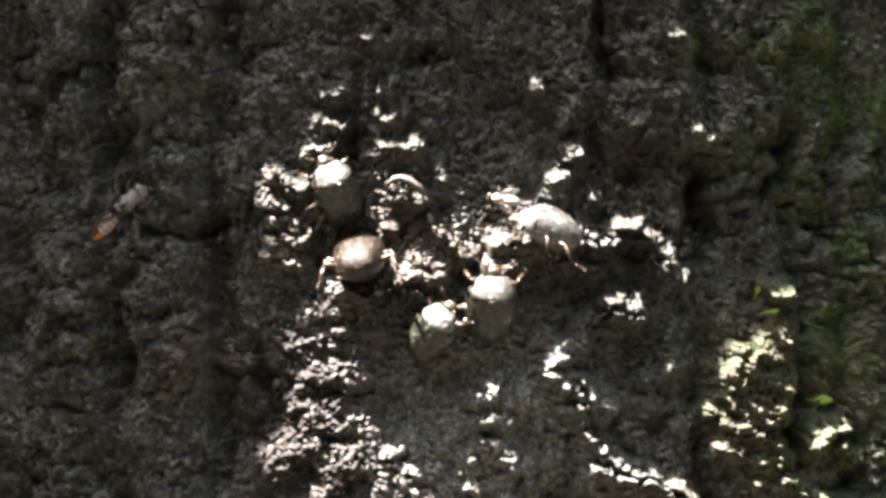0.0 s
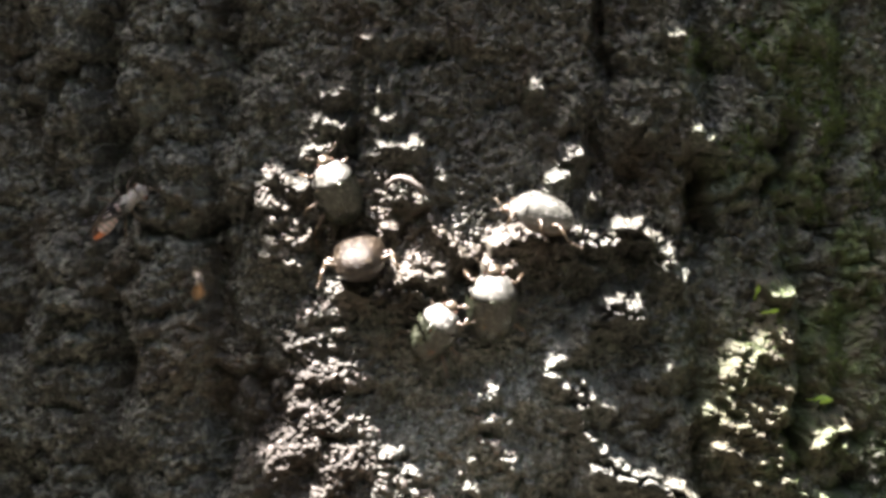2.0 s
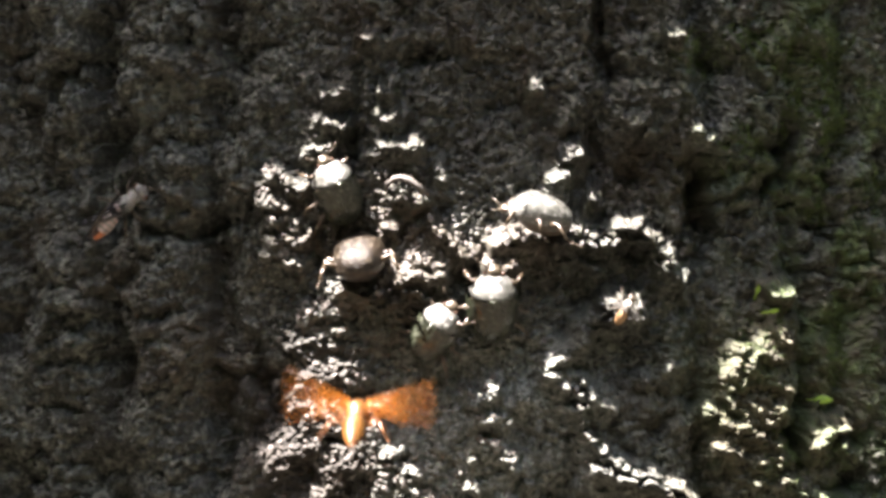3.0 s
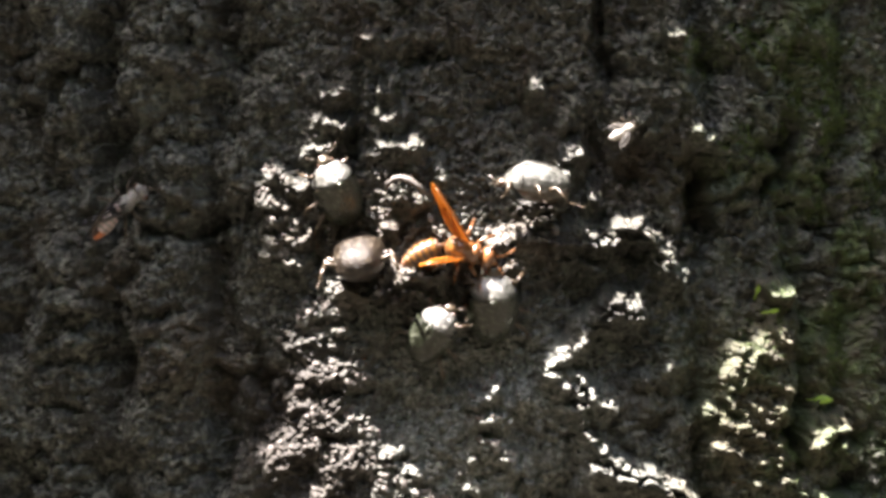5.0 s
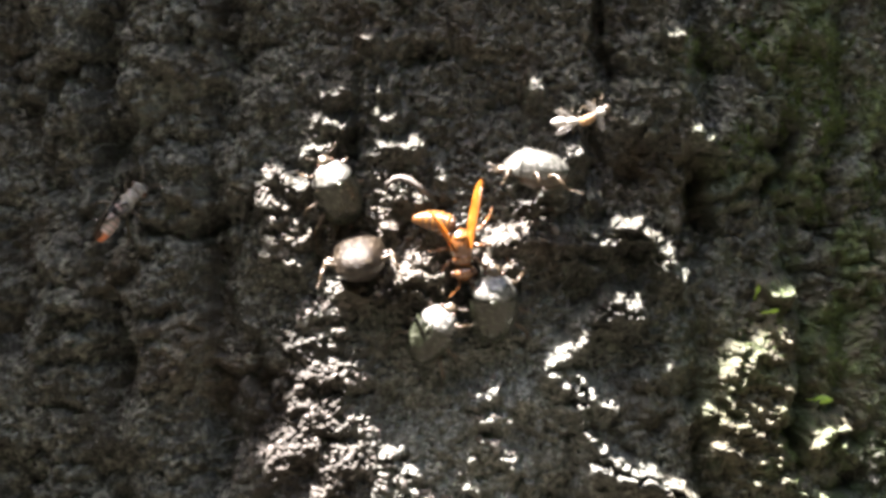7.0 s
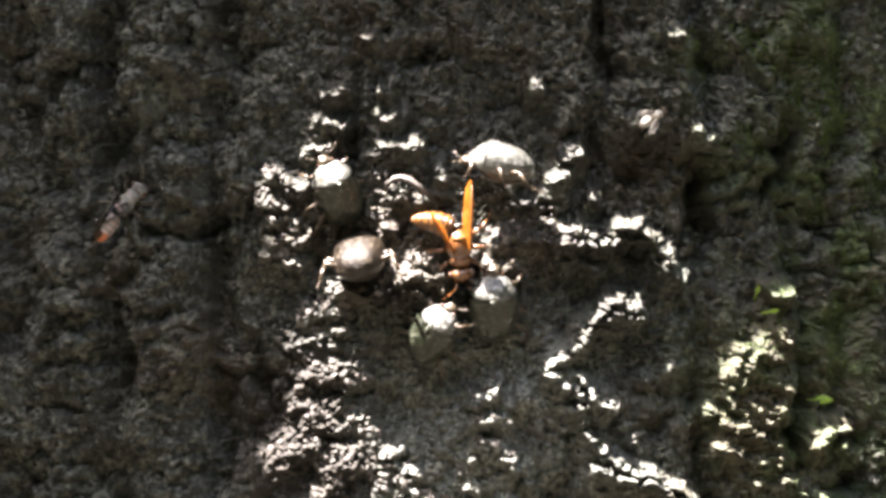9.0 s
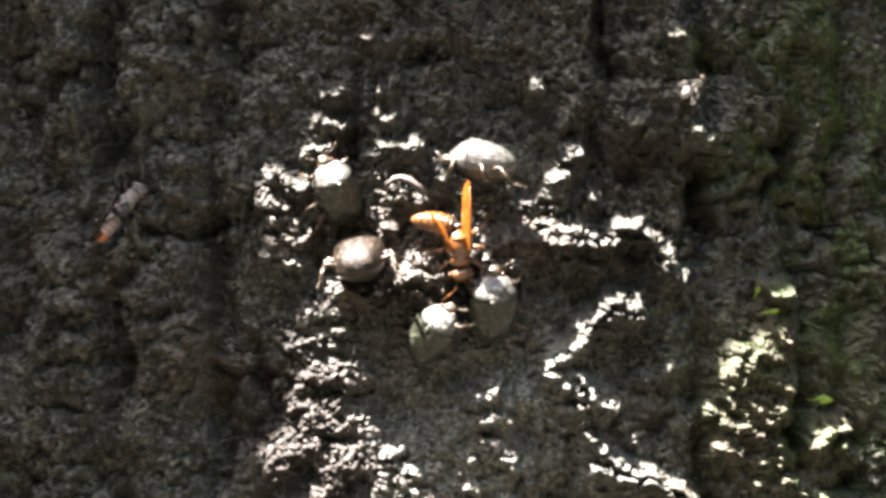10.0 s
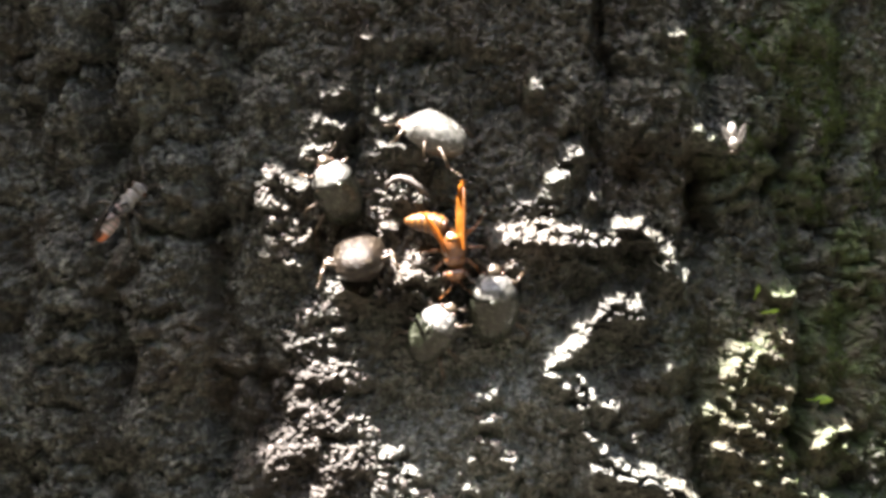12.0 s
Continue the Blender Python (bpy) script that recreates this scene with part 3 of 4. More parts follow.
def chafer(coat, shield, label, size=1.0, under=None):
    root = tagged(new("chafer_beetle"), label, "beetle", "chafer beetles on the trunk")
    under = under or CHITIN
    k = 0.001 * size

    def v(*p):
        return tuple(c * k for c in p)
    for sign in (1, -1):
        bm = bmesh.new()
        shell(bm, (sign,), case_rows(k))
        part("wing_case", bm, coat, root)
    bm = bmesh.new()
    ball(bm, v(0, -2.3, -1.2), v(7.5, 9.6, 5.0), u=20, v=12)
    part("underside", bm, under, root, "dark underside")
    bm = bmesh.new()
    shell(bm, (1, -1), shield_rows(k))
    part("neck_shield", bm, shield, root)
    bm = bmesh.new()
    ball(bm, v(0, 3.4, 6.7), v(1.3, 1.8, 0.6), (-12, 0, 0), 10, 6, -0.4)
    part("scutellum", bm, coat, root)
    bm = bmesh.new()
    ball(bm, v(0, 11.2, -0.6), v(2.5, 2.0, 1.6), (-22, 0, 0), 12, 8)
    ball(bm, v(0, 12.6, -1.3), v(1.9, 1.0, 0.7), (-22, 0, 0), 10, 6)
    head = part("head", bm, CHITIN, root)
    for sign in (1, -1):
        bm = bmesh.new()
        ball(bm, v(sign * 2.6, 11.0, -0.2), v(0.7, 0.8, 0.8), u=8, v=6)
        part("eye", bm, EYE, head)
        bm = bmesh.new()
        tube(bm, [v(sign * 2.0, 12.6, -0.8), v(sign * 3.3, 13.8, -0.6), v(sign * 4.4, 14.4, -0.4)], [0.2 * k, 0.2 * k, 0.25 * k], 5)
        ball(bm, v(sign * 5.2, 14.9, -0.2), v(0.5, 1.2, 0.4), (0, 0, -40 * sign), 8, 5)
        part("antenna", bm, CHITIN, head)
        for y, dy, reach in ((8.0, 2.2, 6.8), (1.0, -2.5, 9.6), (-3.0, -7.5, 10.0)):
            bm = bmesh.new()
            leg(bm, v(sign * 4, y, -1.5), v(sign * reach, y + dy * 0.45, 1.2), v(sign * (reach + 1.8), y + dy, -2.8), v(sign * (reach + 2.6), y + dy * 1.75, -3.8), 0.75 * k)
            part("leg", bm, LEG, root)
    return root


# ---- wasps ----
def wasp(name, label, size, coat, bands, tip, head_mat, wing_mat, leg_mat, bend, wings, tips=1, slim=1.0):
    """A wasp along +y; the gaster is a part that swings about the waist; wings: (yaw, pitch, roll) of each side."""
    root = tagged(new(name), label, "wasp")
    k = 0.001 * size

    def v(*p):
        return tuple(c * k for c in p)
    bm = bmesh.new()
    ball(bm, v(0, 0, 0), v(4.6 * slim, 6.0 / slim, 4.6 * slim), (0, 0, 0), 16, 11, 0.1)
    ball(bm, v(0, 4.6 / slim, 0.2), v(3.9 * slim, 2.6, 3.4 * slim), (0, 0, 0), 14, 9)
    thorax = part("thorax", bm, coat, root)
    bm = bmesh.new()
    ball(bm, v(0, -2.6, 3.2), v(2.6, 1.6, 1.6))
    part("scutellum", bm, bands[0], thorax)
    bm = bmesh.new()
    ball(bm, v(0, 9.0, -0.9), v(4.3, 2.6, 3.9), (-20, 0, 0), 16, 10)
    ball(bm, v(0, 10.6, -2.6), v(2.6, 1.4, 2.4), (-20, 0, 0), 12, 8)
    head = part("head", bm, head_mat, root)
    for sign in (1, -1):
        bm = bmesh.new()
        ball(bm, v(sign * 3.5, 9.4, -0.4), v(1.2, 1.5, 2.4), (0, 0, 0), 10, 8)
        part("eye", bm, EYE, head)
        bm = bmesh.new()
        tube(bm, [v(sign * 1.1, 11.6, -0.6), v(sign * 2.2, 14.2, 1.4), v(sign * 4.6, 16.2, 0.6), v(sign * 7.0, 18.0, -1.6)], [0.4 * k, 0.32 * k, 0.36 * k, 0.3 * k], 6)
        part("antenna", bm, leg_mat, head)
        bm = bmesh.new()
        tube(bm, [v(sign * 1.6, 11.0, -4.2), v(sign * 1.5, 12.2, -5.4), v(sign * 0.3, 12.6, -6.2)], [0.7 * k, 0.6 * k, 0.2 * k], 6)
        part("mandible", bm, leg_mat, head)
        for y, dy, reach, drop in ((3.6, 5.5, 8.0, -6.2), (0.4, 0.5, 10.0, -6.2), (-2.8, -6.0, 10.5, -6.2)):
            bm = bmesh.new()
            leg(bm, v(sign * 2.6, y, -3.2), v(sign * reach * 0.75, y + dy * 0.5, -0.6), v(sign * reach, y + dy, drop + 1.4), v(sign * (reach + 1.5), y + dy * 1.55, drop), 0.8 * k)
            part("leg", bm, leg_mat, root)
    bm = bmesh.new()
    tube(bm, [v(0, 0.6, -0.2), v(0, -1.4, -0.2), v(0, -3.0, 0)], [0.8 * k, 0.9 * k, 1.9 * k], 10)
    gaster = part("gaster", bm, bands[1], root)
    gaster.matrix_basis = pose(0, -6.0 * k, 0, 0, 0, bend)
    # overlapping rings, each with a dark front and a bright hind edge
    cuts = [0.0, 2.6, 5.0, 7.3, 9.5, 11.5, 13.6]

    def girth(y):
        return 3.9 * math.sin(math.pi * min(1, (y + 2.4) / 16.6) ** 0.85) ** 0.55 + 0.1
    for i in range(6):
        for piece, (f0, f1) in enumerate(((0.0, 0.5), (0.5, 1.06))):
            bm = bmesh.new()
            y0 = -2.0 - (cuts[i] + (cuts[i + 1] - cuts[i]) * f0)
            y1 = -2.0 - (cuts[i] + (cuts[i + 1] - cuts[i]) * f1)
            ys = [y0 + (y1 - y0) * q / 3 for q in range(4)]
            pts = [v(0, y, -0.017 * (y + 2) ** 2) for y in ys]
            swell = [girth(-y - 2.0) + (0.16 if piece else 0.0) * (q / 3) for q, y in enumerate(ys)]
            tube(bm, pts, [g * k for g in swell], 18)
            for w in bm.verts:
                w.co.z *= 0.9
            mat = tip if i > 5 - tips else (bands[1] if piece == 0 else bands[0])
            part("ring_band" if piece else "ring", bm, mat, gaster)
    made = []
    for sign, (yaw, pitch, roll) in zip((1, -1), wings):
        bm = bmesh.new()
        blade(bm, 24 * k, 5.2 * k, 0.16 * k, Matrix(), 0.35, 10, lambda s: (0.35 + 0.65 * math.sin(math.pi * min(1, s * 0.62 + 0.3)) ** 0.8) * (1 if s < 0.85 else 1 - ((s - 0.85) / 0.15) ** 2 * 0.8))
        wing = part("forewing", bm, wing_mat, root)
        bm = bmesh.new()
        tube(bm, [v(-2.2 * sign, 0.2, 0.9), v(-2.2 * sign, 10, 1.0), v(-1.2 * sign, 22, 0.6)], [0.35 * k, 0.3 * k, 0.2 * k], 6)
        part("wing_edge", bm, leg_mat, wing)
        wing.matrix_basis = pose(sign * 3.2 * k, 1.2 * k, 3.4 * k) @ pose(0, 0, 0, 0, 0, -sign * yaw) @ pose(0, 0, 0, pitch, sign * roll, 0)
        made.append(wing)
        bm = bmesh.new()
        blade(bm, 15 * k, 4.2 * k, 0.14 * k, Matrix(), 0.2, 8)
        hind = part("hindwing", bm, wing_mat, root)
        hind.matrix_basis = pose(sign * 3.0 * k, -1.4 * k, 2.8 * k) @ pose(0, 0, 0, 0, 0, -sign * (yaw - 8)) @ pose(0, 0, 0, pitch - 8, sign * roll, 0)
        made.append(hind)
    return root, gaster, made


# ---- small flies ----
def fly(label, size=1.0, flying=False):
    root = tagged(new("fly"), label, "fly", "small flies round the sap")
    k = 0.001 * size

    def v(*p):
        return tuple(c * k for c in p)
    bm = bmesh.new()
    ball(bm, v(0, 0, 0), v(1.5, 2.0, 1.5), u=10, v=7)
    part("thorax", bm, FLY, root)
    bm = bmesh.new()
    ball(bm, v(0, -3.6, -0.2), v(1.5, 2.6, 1.3), u=10, v=7)
    part("abdomen", bm, FLY if not flying else TAN, root)
    bm = bmesh.new()
    ball(bm, v(0, 2.4, -0.2), v(1.5, 0.9, 1.1), u=10, v=7)
    part("head", bm, CHITIN, root)
    for sign in (1, -1):
        bm = bmesh.new()
        blade(bm, 6.0 * k, 1.9 * k, 0.08 * k, pose(sign * k, 0, 1.2 * k, 0, 0, sign * (100 if flying else 205)) @ pose(0, 0, 0, 8, 0, 0), 0.05, 6)
        part("wing", bm, CLEAR_WING, root)
        for y, dy in ((1.0, 2.0), (0.0, 0.2), (-1.0, -2.4)):
            bm = bmesh.new()
            tube(bm, [v(sign * 1.0, y, -0.8), v(sign * 2.8, y + dy * 0.6, 0.6), v(sign * 4.0, y + dy, -1.7)], [0.28 * k, 0.25 * k, 0.15 * k], 5)
            part("leg", bm, CHITIN, root)
    return root


beetle_up = chafer(SHELL, SHELL_SUNLIT, "bronze grey chafer beetle clinging head up to bark", 0.9)
beetle_tan = chafer(SHELL_TAN, SHIELD_TAN, "tan bronze chafer beetle with a humped back", 1.0, SHELL_TAN)
beetle_sap = chafer(SHELL, SHELL_SUNLIT, "glossy grey-green chafer beetle feeding beside the hornet", 1.0)
beetle_low = chafer(SHELL, SHELL_SUNLIT, "smaller chafer beetle with one sunlit flank", 0.86)
beetle_walker = chafer(SHELL_SUNLIT, SHELL_SUNLIT, "glossy sunlit bronze chafer beetle crawling across the bark", 0.9)
hornet, hornet_gaster, hornet_wings = wasp("hornet", "orange hornet with dark-banded abdomen and amber wings", 0.88, AMBER, (ORANGE, BAND), AMBER, AMBER, AMBER_WING, AMBER, 0, ((150, 20, 60), (150, 20, 60)))
shade_wasp, shade_gaster, shade_wings = wasp("dark_wasp", "dark wasp with rust-tipped abdomen resting in shade", 0.68, PALE, (ROSE, DUSK), RUST, PALE, SMOKE_WING, CHITIN, 0, ((197, 12, 10), (190, 12, 25)), 2, 0.86)
shade_gaster.matrix_basis = pose(0, -4.2 * 0.00064, 0.0006, -20, 0, 14)
fly_sitting = fly("small grey fly sitting on sunlit bark", 1.1)
fly_walking = fly("small grey fly wandering over the bark", 1.05)
fly_flying = fly("tan fly in flight before the trunk", 1.1, True)


# ---- unseen leafy shoot above, added so that its leaves shade most of the bark ----
# along the trunk's girth: how far (mm) the bark must stand proud at mid height to come into the sun
SHADE_EDGE = [(-0.30, 60), (-0.08415, 60), (-0.0816, 13), (-0.07055, 11.5), (-0.0575, 8.6), (-0.0545, 2), (-0.03825, 0.5), (-0.0255, -0.8), (-0.01394, -0.8), (-0.0119, 1.2), (-0.00255, 1.2), (-0.00102, -1.8), (0.0051, -1.8), (0.0085, 0.3), (0.03655, 0.3),
              (0.0391, -1), (0.05406, -0.5), (0.0561, 1.0), (0.0731, 1.5), (0.0765, 7), (0.08075, 9), (0.0867, 9), (0.08806, 2), (0.09826, 2), (0.09962, 8),
              (0.1088, 8), (0.1122, 9.5), (0.30, 13)]


def shade_shoot():
    rng = random.Random(5)
    root = tagged(new("shade_shoot"), "unseen leafy shoot added to shade the bark", "branch")
    high = 0.30
    kx, ky = -SUN.x / SUN.z, -SUN.y / SUN.z
    root.matrix_basis = pose(0, 0.0, MID + high)
    bm = bmesh.new()
    for x1, x2 in ((-0.20, -0.31), (-0.12, -0.22), (0.02, 0.05), (0.06, 0.11)):
        tube(bm, [(x1 * 0.4, 0.06, -0.05), (x1 * 0.8, -0.005, -0.01), (x1, -0.03, 0.02), (x2, -0.03, 0.03)], [0.004, 0.003, 0.002, 0.001])
    part("twig", bm, TWIG, root)
    sx, sy = zip(*SHADE_EDGE)
    bm = bmesh.new()
    for i in range(29000):
        x0, y0, z = rng.uniform(-0.23, 0.23) if i < 24000 else rng.uniform(-0.2, -0.08), rng.uniform(-0.045, 0.036), rng.uniform(-0.03, 0.06)
        x, y = x0 - kx * (high + z), y0 + x0 * x0 / (2 * TRUNK_R) - ky * (high + z)
        size = rng.choice((0.006, 0.009, 0.013, 0.02))
        m = pose(x, y, z, rng.uniform(-25, 25), rng.uniform(-25, 25), rng.uniform(0, 360))
        clear, slip = True, rng.gauss(0, 0.0035)
        for p in ((0, 0, 0), (0, size, 0), (size * 0.28, size * 0.5, 0), (-size * 0.28, size * 0.5, 0)):
            w = m @ Vector(p)
            x0, y0 = w.x + kx * (high + w.z), w.y + ky * (high + w.z)
            y0 -= x0 * x0 / (2 * TRUNK_R)
            if not -0.001 * float(np.interp(x0 + slip, sx, sy)) < y0 < 0.036:
                clear = False
        if clear:
            blade(bm, size, size * 0.56, 0.0002, m, 0.2, 4)
    tagged(part("foliage", bm, LEAF, root), "green leaves", kind="stuff")


shade_shoot()


# ---- the tree's limbs and crown and the wood around, all unseen, added to shape the sky light ----
def crown():
    rng = random.Random(8)
    kx, ky = SUN.x / SUN.z, SUN.y / SUN.z
    for k in range(7):
        a = k * 0.9 + rng.uniform(-0.2, 0.2)
        if abs(a - 3.78) < 0.75:
            continue
        c, s = math.cos(a), math.sin(a)
        r = rng.uniform(2.2, 3.4)
        bm = bmesh.new()
        tube(bm, [(0.1 * c, TRUNK_R + 0.1 * s, 4.1), (0.5 * c, TRUNK_R + 0.5 * s, 4.7), (0.55 * r * c, TRUNK_R + 0.55 * r * s, 5.3), (r * c, TRUNK_R + r * s, 6.2 + rng.uniform(-0.4, 0.8))], [0.3, 0.2, 0.11, 0.03], 10)
        part("limb", bm, TWIG, trunk)
    bm = bmesh.new()
    for _ in range(CROWN_LEAVES):
        a, q, up = rng.uniform(0, 6.283), 4.2 * math.sqrt(rng.random()), rng.uniform(4.6, 7.4)
        x, y = q * math.cos(a), TRUNK_R + q * math.sin(a)
        # the gap that lets the sun through to the trunk
        if math.hypot(x - kx * (up - MID), y - ky * (up - MID)) < 0.55:
            continue
        m = pose(x, y, up + 0.5 * math.sin(q * 2 + a * 3), rng.uniform(-40, 40), rng.uniform(-40, 40), rng.uniform(0, 360))
        blade(bm, rng.uniform(0.18, 0.3), rng.uniform(0.1, 0.15), 0.002, m, 0.2, 3)
    top = bmesh.new()
    ball(top, (0, TRUNK_R, 4.28), (0.455, 0.455, 0.22), u=32, v=12)
    part("crotch", top, TWIG, trunk)
    tagged(part("crown", bm, LEAF, trunk), "unseen green leafy crown added to thin the sky light", kind="stuff")


def unseen_woodland():
    """Unseen wood's edge all round, added to limit the sky; shorter boughs in front admit light."""
    bm = bmesh.new()
    n = 96
    rings = []
    for r, z in ((13, -0.05), (13, 5), (13, 9), (8, 9.4), (6.2, 9.0), (6.2, 9.5), (8, 10), (13.6, 9.6), (13.6, 5), (13.6, -0.05)):
        ring = []
        for k in range(n):
            a = k * 2 * math.pi / n
            light_gap = max(0.0, min(1.0, (-math.sin(a) - 0.45) * 4))
            wave = 0.8 * noise.noise(Vector((k * 0.7, 0, 0))) if z > 1 else 0
            rr = r + (11.0 - r) * light_gap if 6 < r < 9 else r
            ring.append(bm.verts.new((rr * math.cos(a), rr * math.sin(a), z + wave)))
        rings.append(ring)
    for r0, r1 in zip(rings, rings[1:]):
        for k in range(n):
            bm.faces.new((r0[k], r0[(k + 1) % n], r1[(k + 1) % n], r1[k]))
    tagged(part("backdrop", bm, WOOD_EDGE), "unseen dark green woodland wall and canopy added to limit the sky light", "backdrop", kind="structure")


CROWN_LEAVES = 1500
crown()
unseen_woodland()


# ---- moss, crumbs and sprigs ----
def moss_patch(x0, z0, rx, rz, count, seed, label):
    rng = random.Random(seed)
    bm = bmesh.new()
    for _ in range(count * 2):
        a, q = rng.uniform(0, 6.283), rng.random() ** 0.7
        x, z = x0 + rx * q * math.cos(a), z0 + rz * q * math.sin(a)
        m = on_bark(x, z, proud(x, z, 0.0008) - 0.0003, rng.uniform(-180, 180), rng.uniform(15, 70))
        blade(bm, rng.uniform(0.0007, 0.0016), rng.uniform(0.0003, 0.0006), 0.00008, m, 0.2, 2)
    tagged(part("moss", bm, MOSS), label, "moss", "moss patches", "stuff")


moss_patch(0.1143, 0.0414, 0.011, 0.010, 900, 1, "green moss tuft on shaded bark")
moss_patch(0.1108, 0.0602, 0.016, 0.010, 700, 2, "thin dark green moss on shaded bark")
moss_patch(0.1004, -0.017, 0.005, 0.008, 120, 3, "sunlit yellow-green moss on bark ridge")
moss_patch(0.1231, -0.0273, 0.010, 0.016, 700, 4, "thin dark green moss on shaded bark")
moss_patch(0.0934, -0.0306, 0.008, 0.010, 120, 5, "sparse moss on a sunlit bark ridge")
moss_patch(0.1056, -0.0615, 0.012, 0.010, 120, 6, "sparse moss on a sunlit bark ridge")
moss_patch(0.0935, 0.0635, 0.010, 0.006, 260, 8, "thin dark green moss on shaded bark")
moss_patch(0.1230, 0.0180, 0.012, 0.014, 420, 9, "thin dark green moss on shaded bark")
moss_patch(0.0905, 0.0300, 0.008, 0.010, 240, 10, "thin dark green moss on shaded bark")
moss_patch(0.0796, 0.06, 0.012, 0.008, 300, 7, "thin dark green moss on shaded bark")


def sprig(x, z, turn, length):
    bm = bmesh.new()
    blade(bm, length, length * 0.45, 0.0003, pose(0, 0, 0, 25, 0, 0), 0.3, 6)
    tube(bm, [(0, -0.002, -0.0015), (0, 0, 0), (0, length * 0.9, length * 0.42)], [0.0003, 0.0003, 0.0001], 5)
    ob = part("leaf", bm, SPRIG)
    ob.matrix_basis = on_bark(x, z, proud(x, z) + 0.003, turn)
    tagged(ob, "tiny bright green leaf caught on bark", "leaf", "tiny leaves on the bark")


sprig(0.1129, -0.0458, 90, 0.006)
sprig(0.0978, -0.019, 80, 0.0032)
sprig(0.0948, -0.0135, 10, 0.003)


def bark_curl(x, z, lift, turn):
    """A shred of dry bark that has curled away from the trunk in an arch."""
    bm = bmesh.new()
    pts = [(-0.0085, -0.0038, -0.006), (-0.0078, -0.0012, -0.001), (-0.0058, 0.0008, 0.0008), (-0.003, 0.0016, 0.001), (0, 0.0006, 0.001), (0.0028, -0.0014, 0.001), (0.0052, -0.0036, 0.0004), (0.007, -0.0048, -0.003), (0.0078, -0.0056, -0.007)]
    tube(bm, [tuple(0.82 * c for c in p) for p in pts], [0.0006, 0.0008, 0.0009, 0.0010, 0.0011, 0.0008, 0.0010, 0.0008, 0.0005], 9)
    for w in bm.verts:
        w.co += 0.0006 * noise.noise_vector(w.co * 900)
    ob = part("bark_curl", bm, CRUMB, trunk, "pale curled shred of bark")
    ob.matrix_basis = on_bark(x, z, lift, turn)


bark_curl(-0.0100, 0.0202, 0.0085, 0)


def bark_crumbs():
    """Loose crumbs of bark and dried sap on the ledges."""
    rng = random.Random(11)
    shapes = []
    for s in range(6):
        bm = bmesh.new()
        bmesh.ops.create_icosphere(bm, subdivisions=1, radius=1.0)
        for w in bm.verts:
            w.co *= 0.45 + 0.9 * rng.random()
        me = bpy.data.meshes.new("bark_crumb")
        bm.to_mesh(me)
        bm.free()
        me.materials.append(CRUMB)
        shapes.append(me)
    for x, z, length, slope, high in LEDGES[17:60]:
        for _ in range(9):
            u = rng.uniform(-0.5, 0.5) * length
            cx, cz = x + u * math.cos(radians(slope)), z + u * math.sin(radians(slope)) - rng.uniform(0, 0.004)
            r = rng.uniform(0.0005, 0.0012)
            ob = new("bark_crumb", shapes[rng.randrange(6)])
            ob.parent = trunk
            ob.matrix_basis = on_bark(cx, cz, proud(cx, cz, 0.0006) + r * 0.3, rng.uniform(0, 360), rng.uniform(-30, 30)) @ Matrix.Diagonal((r, r * rng.uniform(0.7, 1.4), r * 0.8, 1))


bark_crumbs()


# ---- what moves ----
def stroll(thing, rows):
    """Rows: seconds, x, z, turn, of a small thing that walks on the bark's own surface."""
    walk(thing, [(t, on_bark(x, z, max(proud(x, z, 0.003) + 0.0034, 0.0092), turn)) for t, x, z, turn in rows])


def crawl(thing, rows):
    """Rows: seconds, x, z, lift off the cylinder, turn, tip, lean."""
    walk(thing, [(t, on_bark(x, z, lift, turn, tip, lean)) for t, x, z, lift, turn, tip, lean in rows])


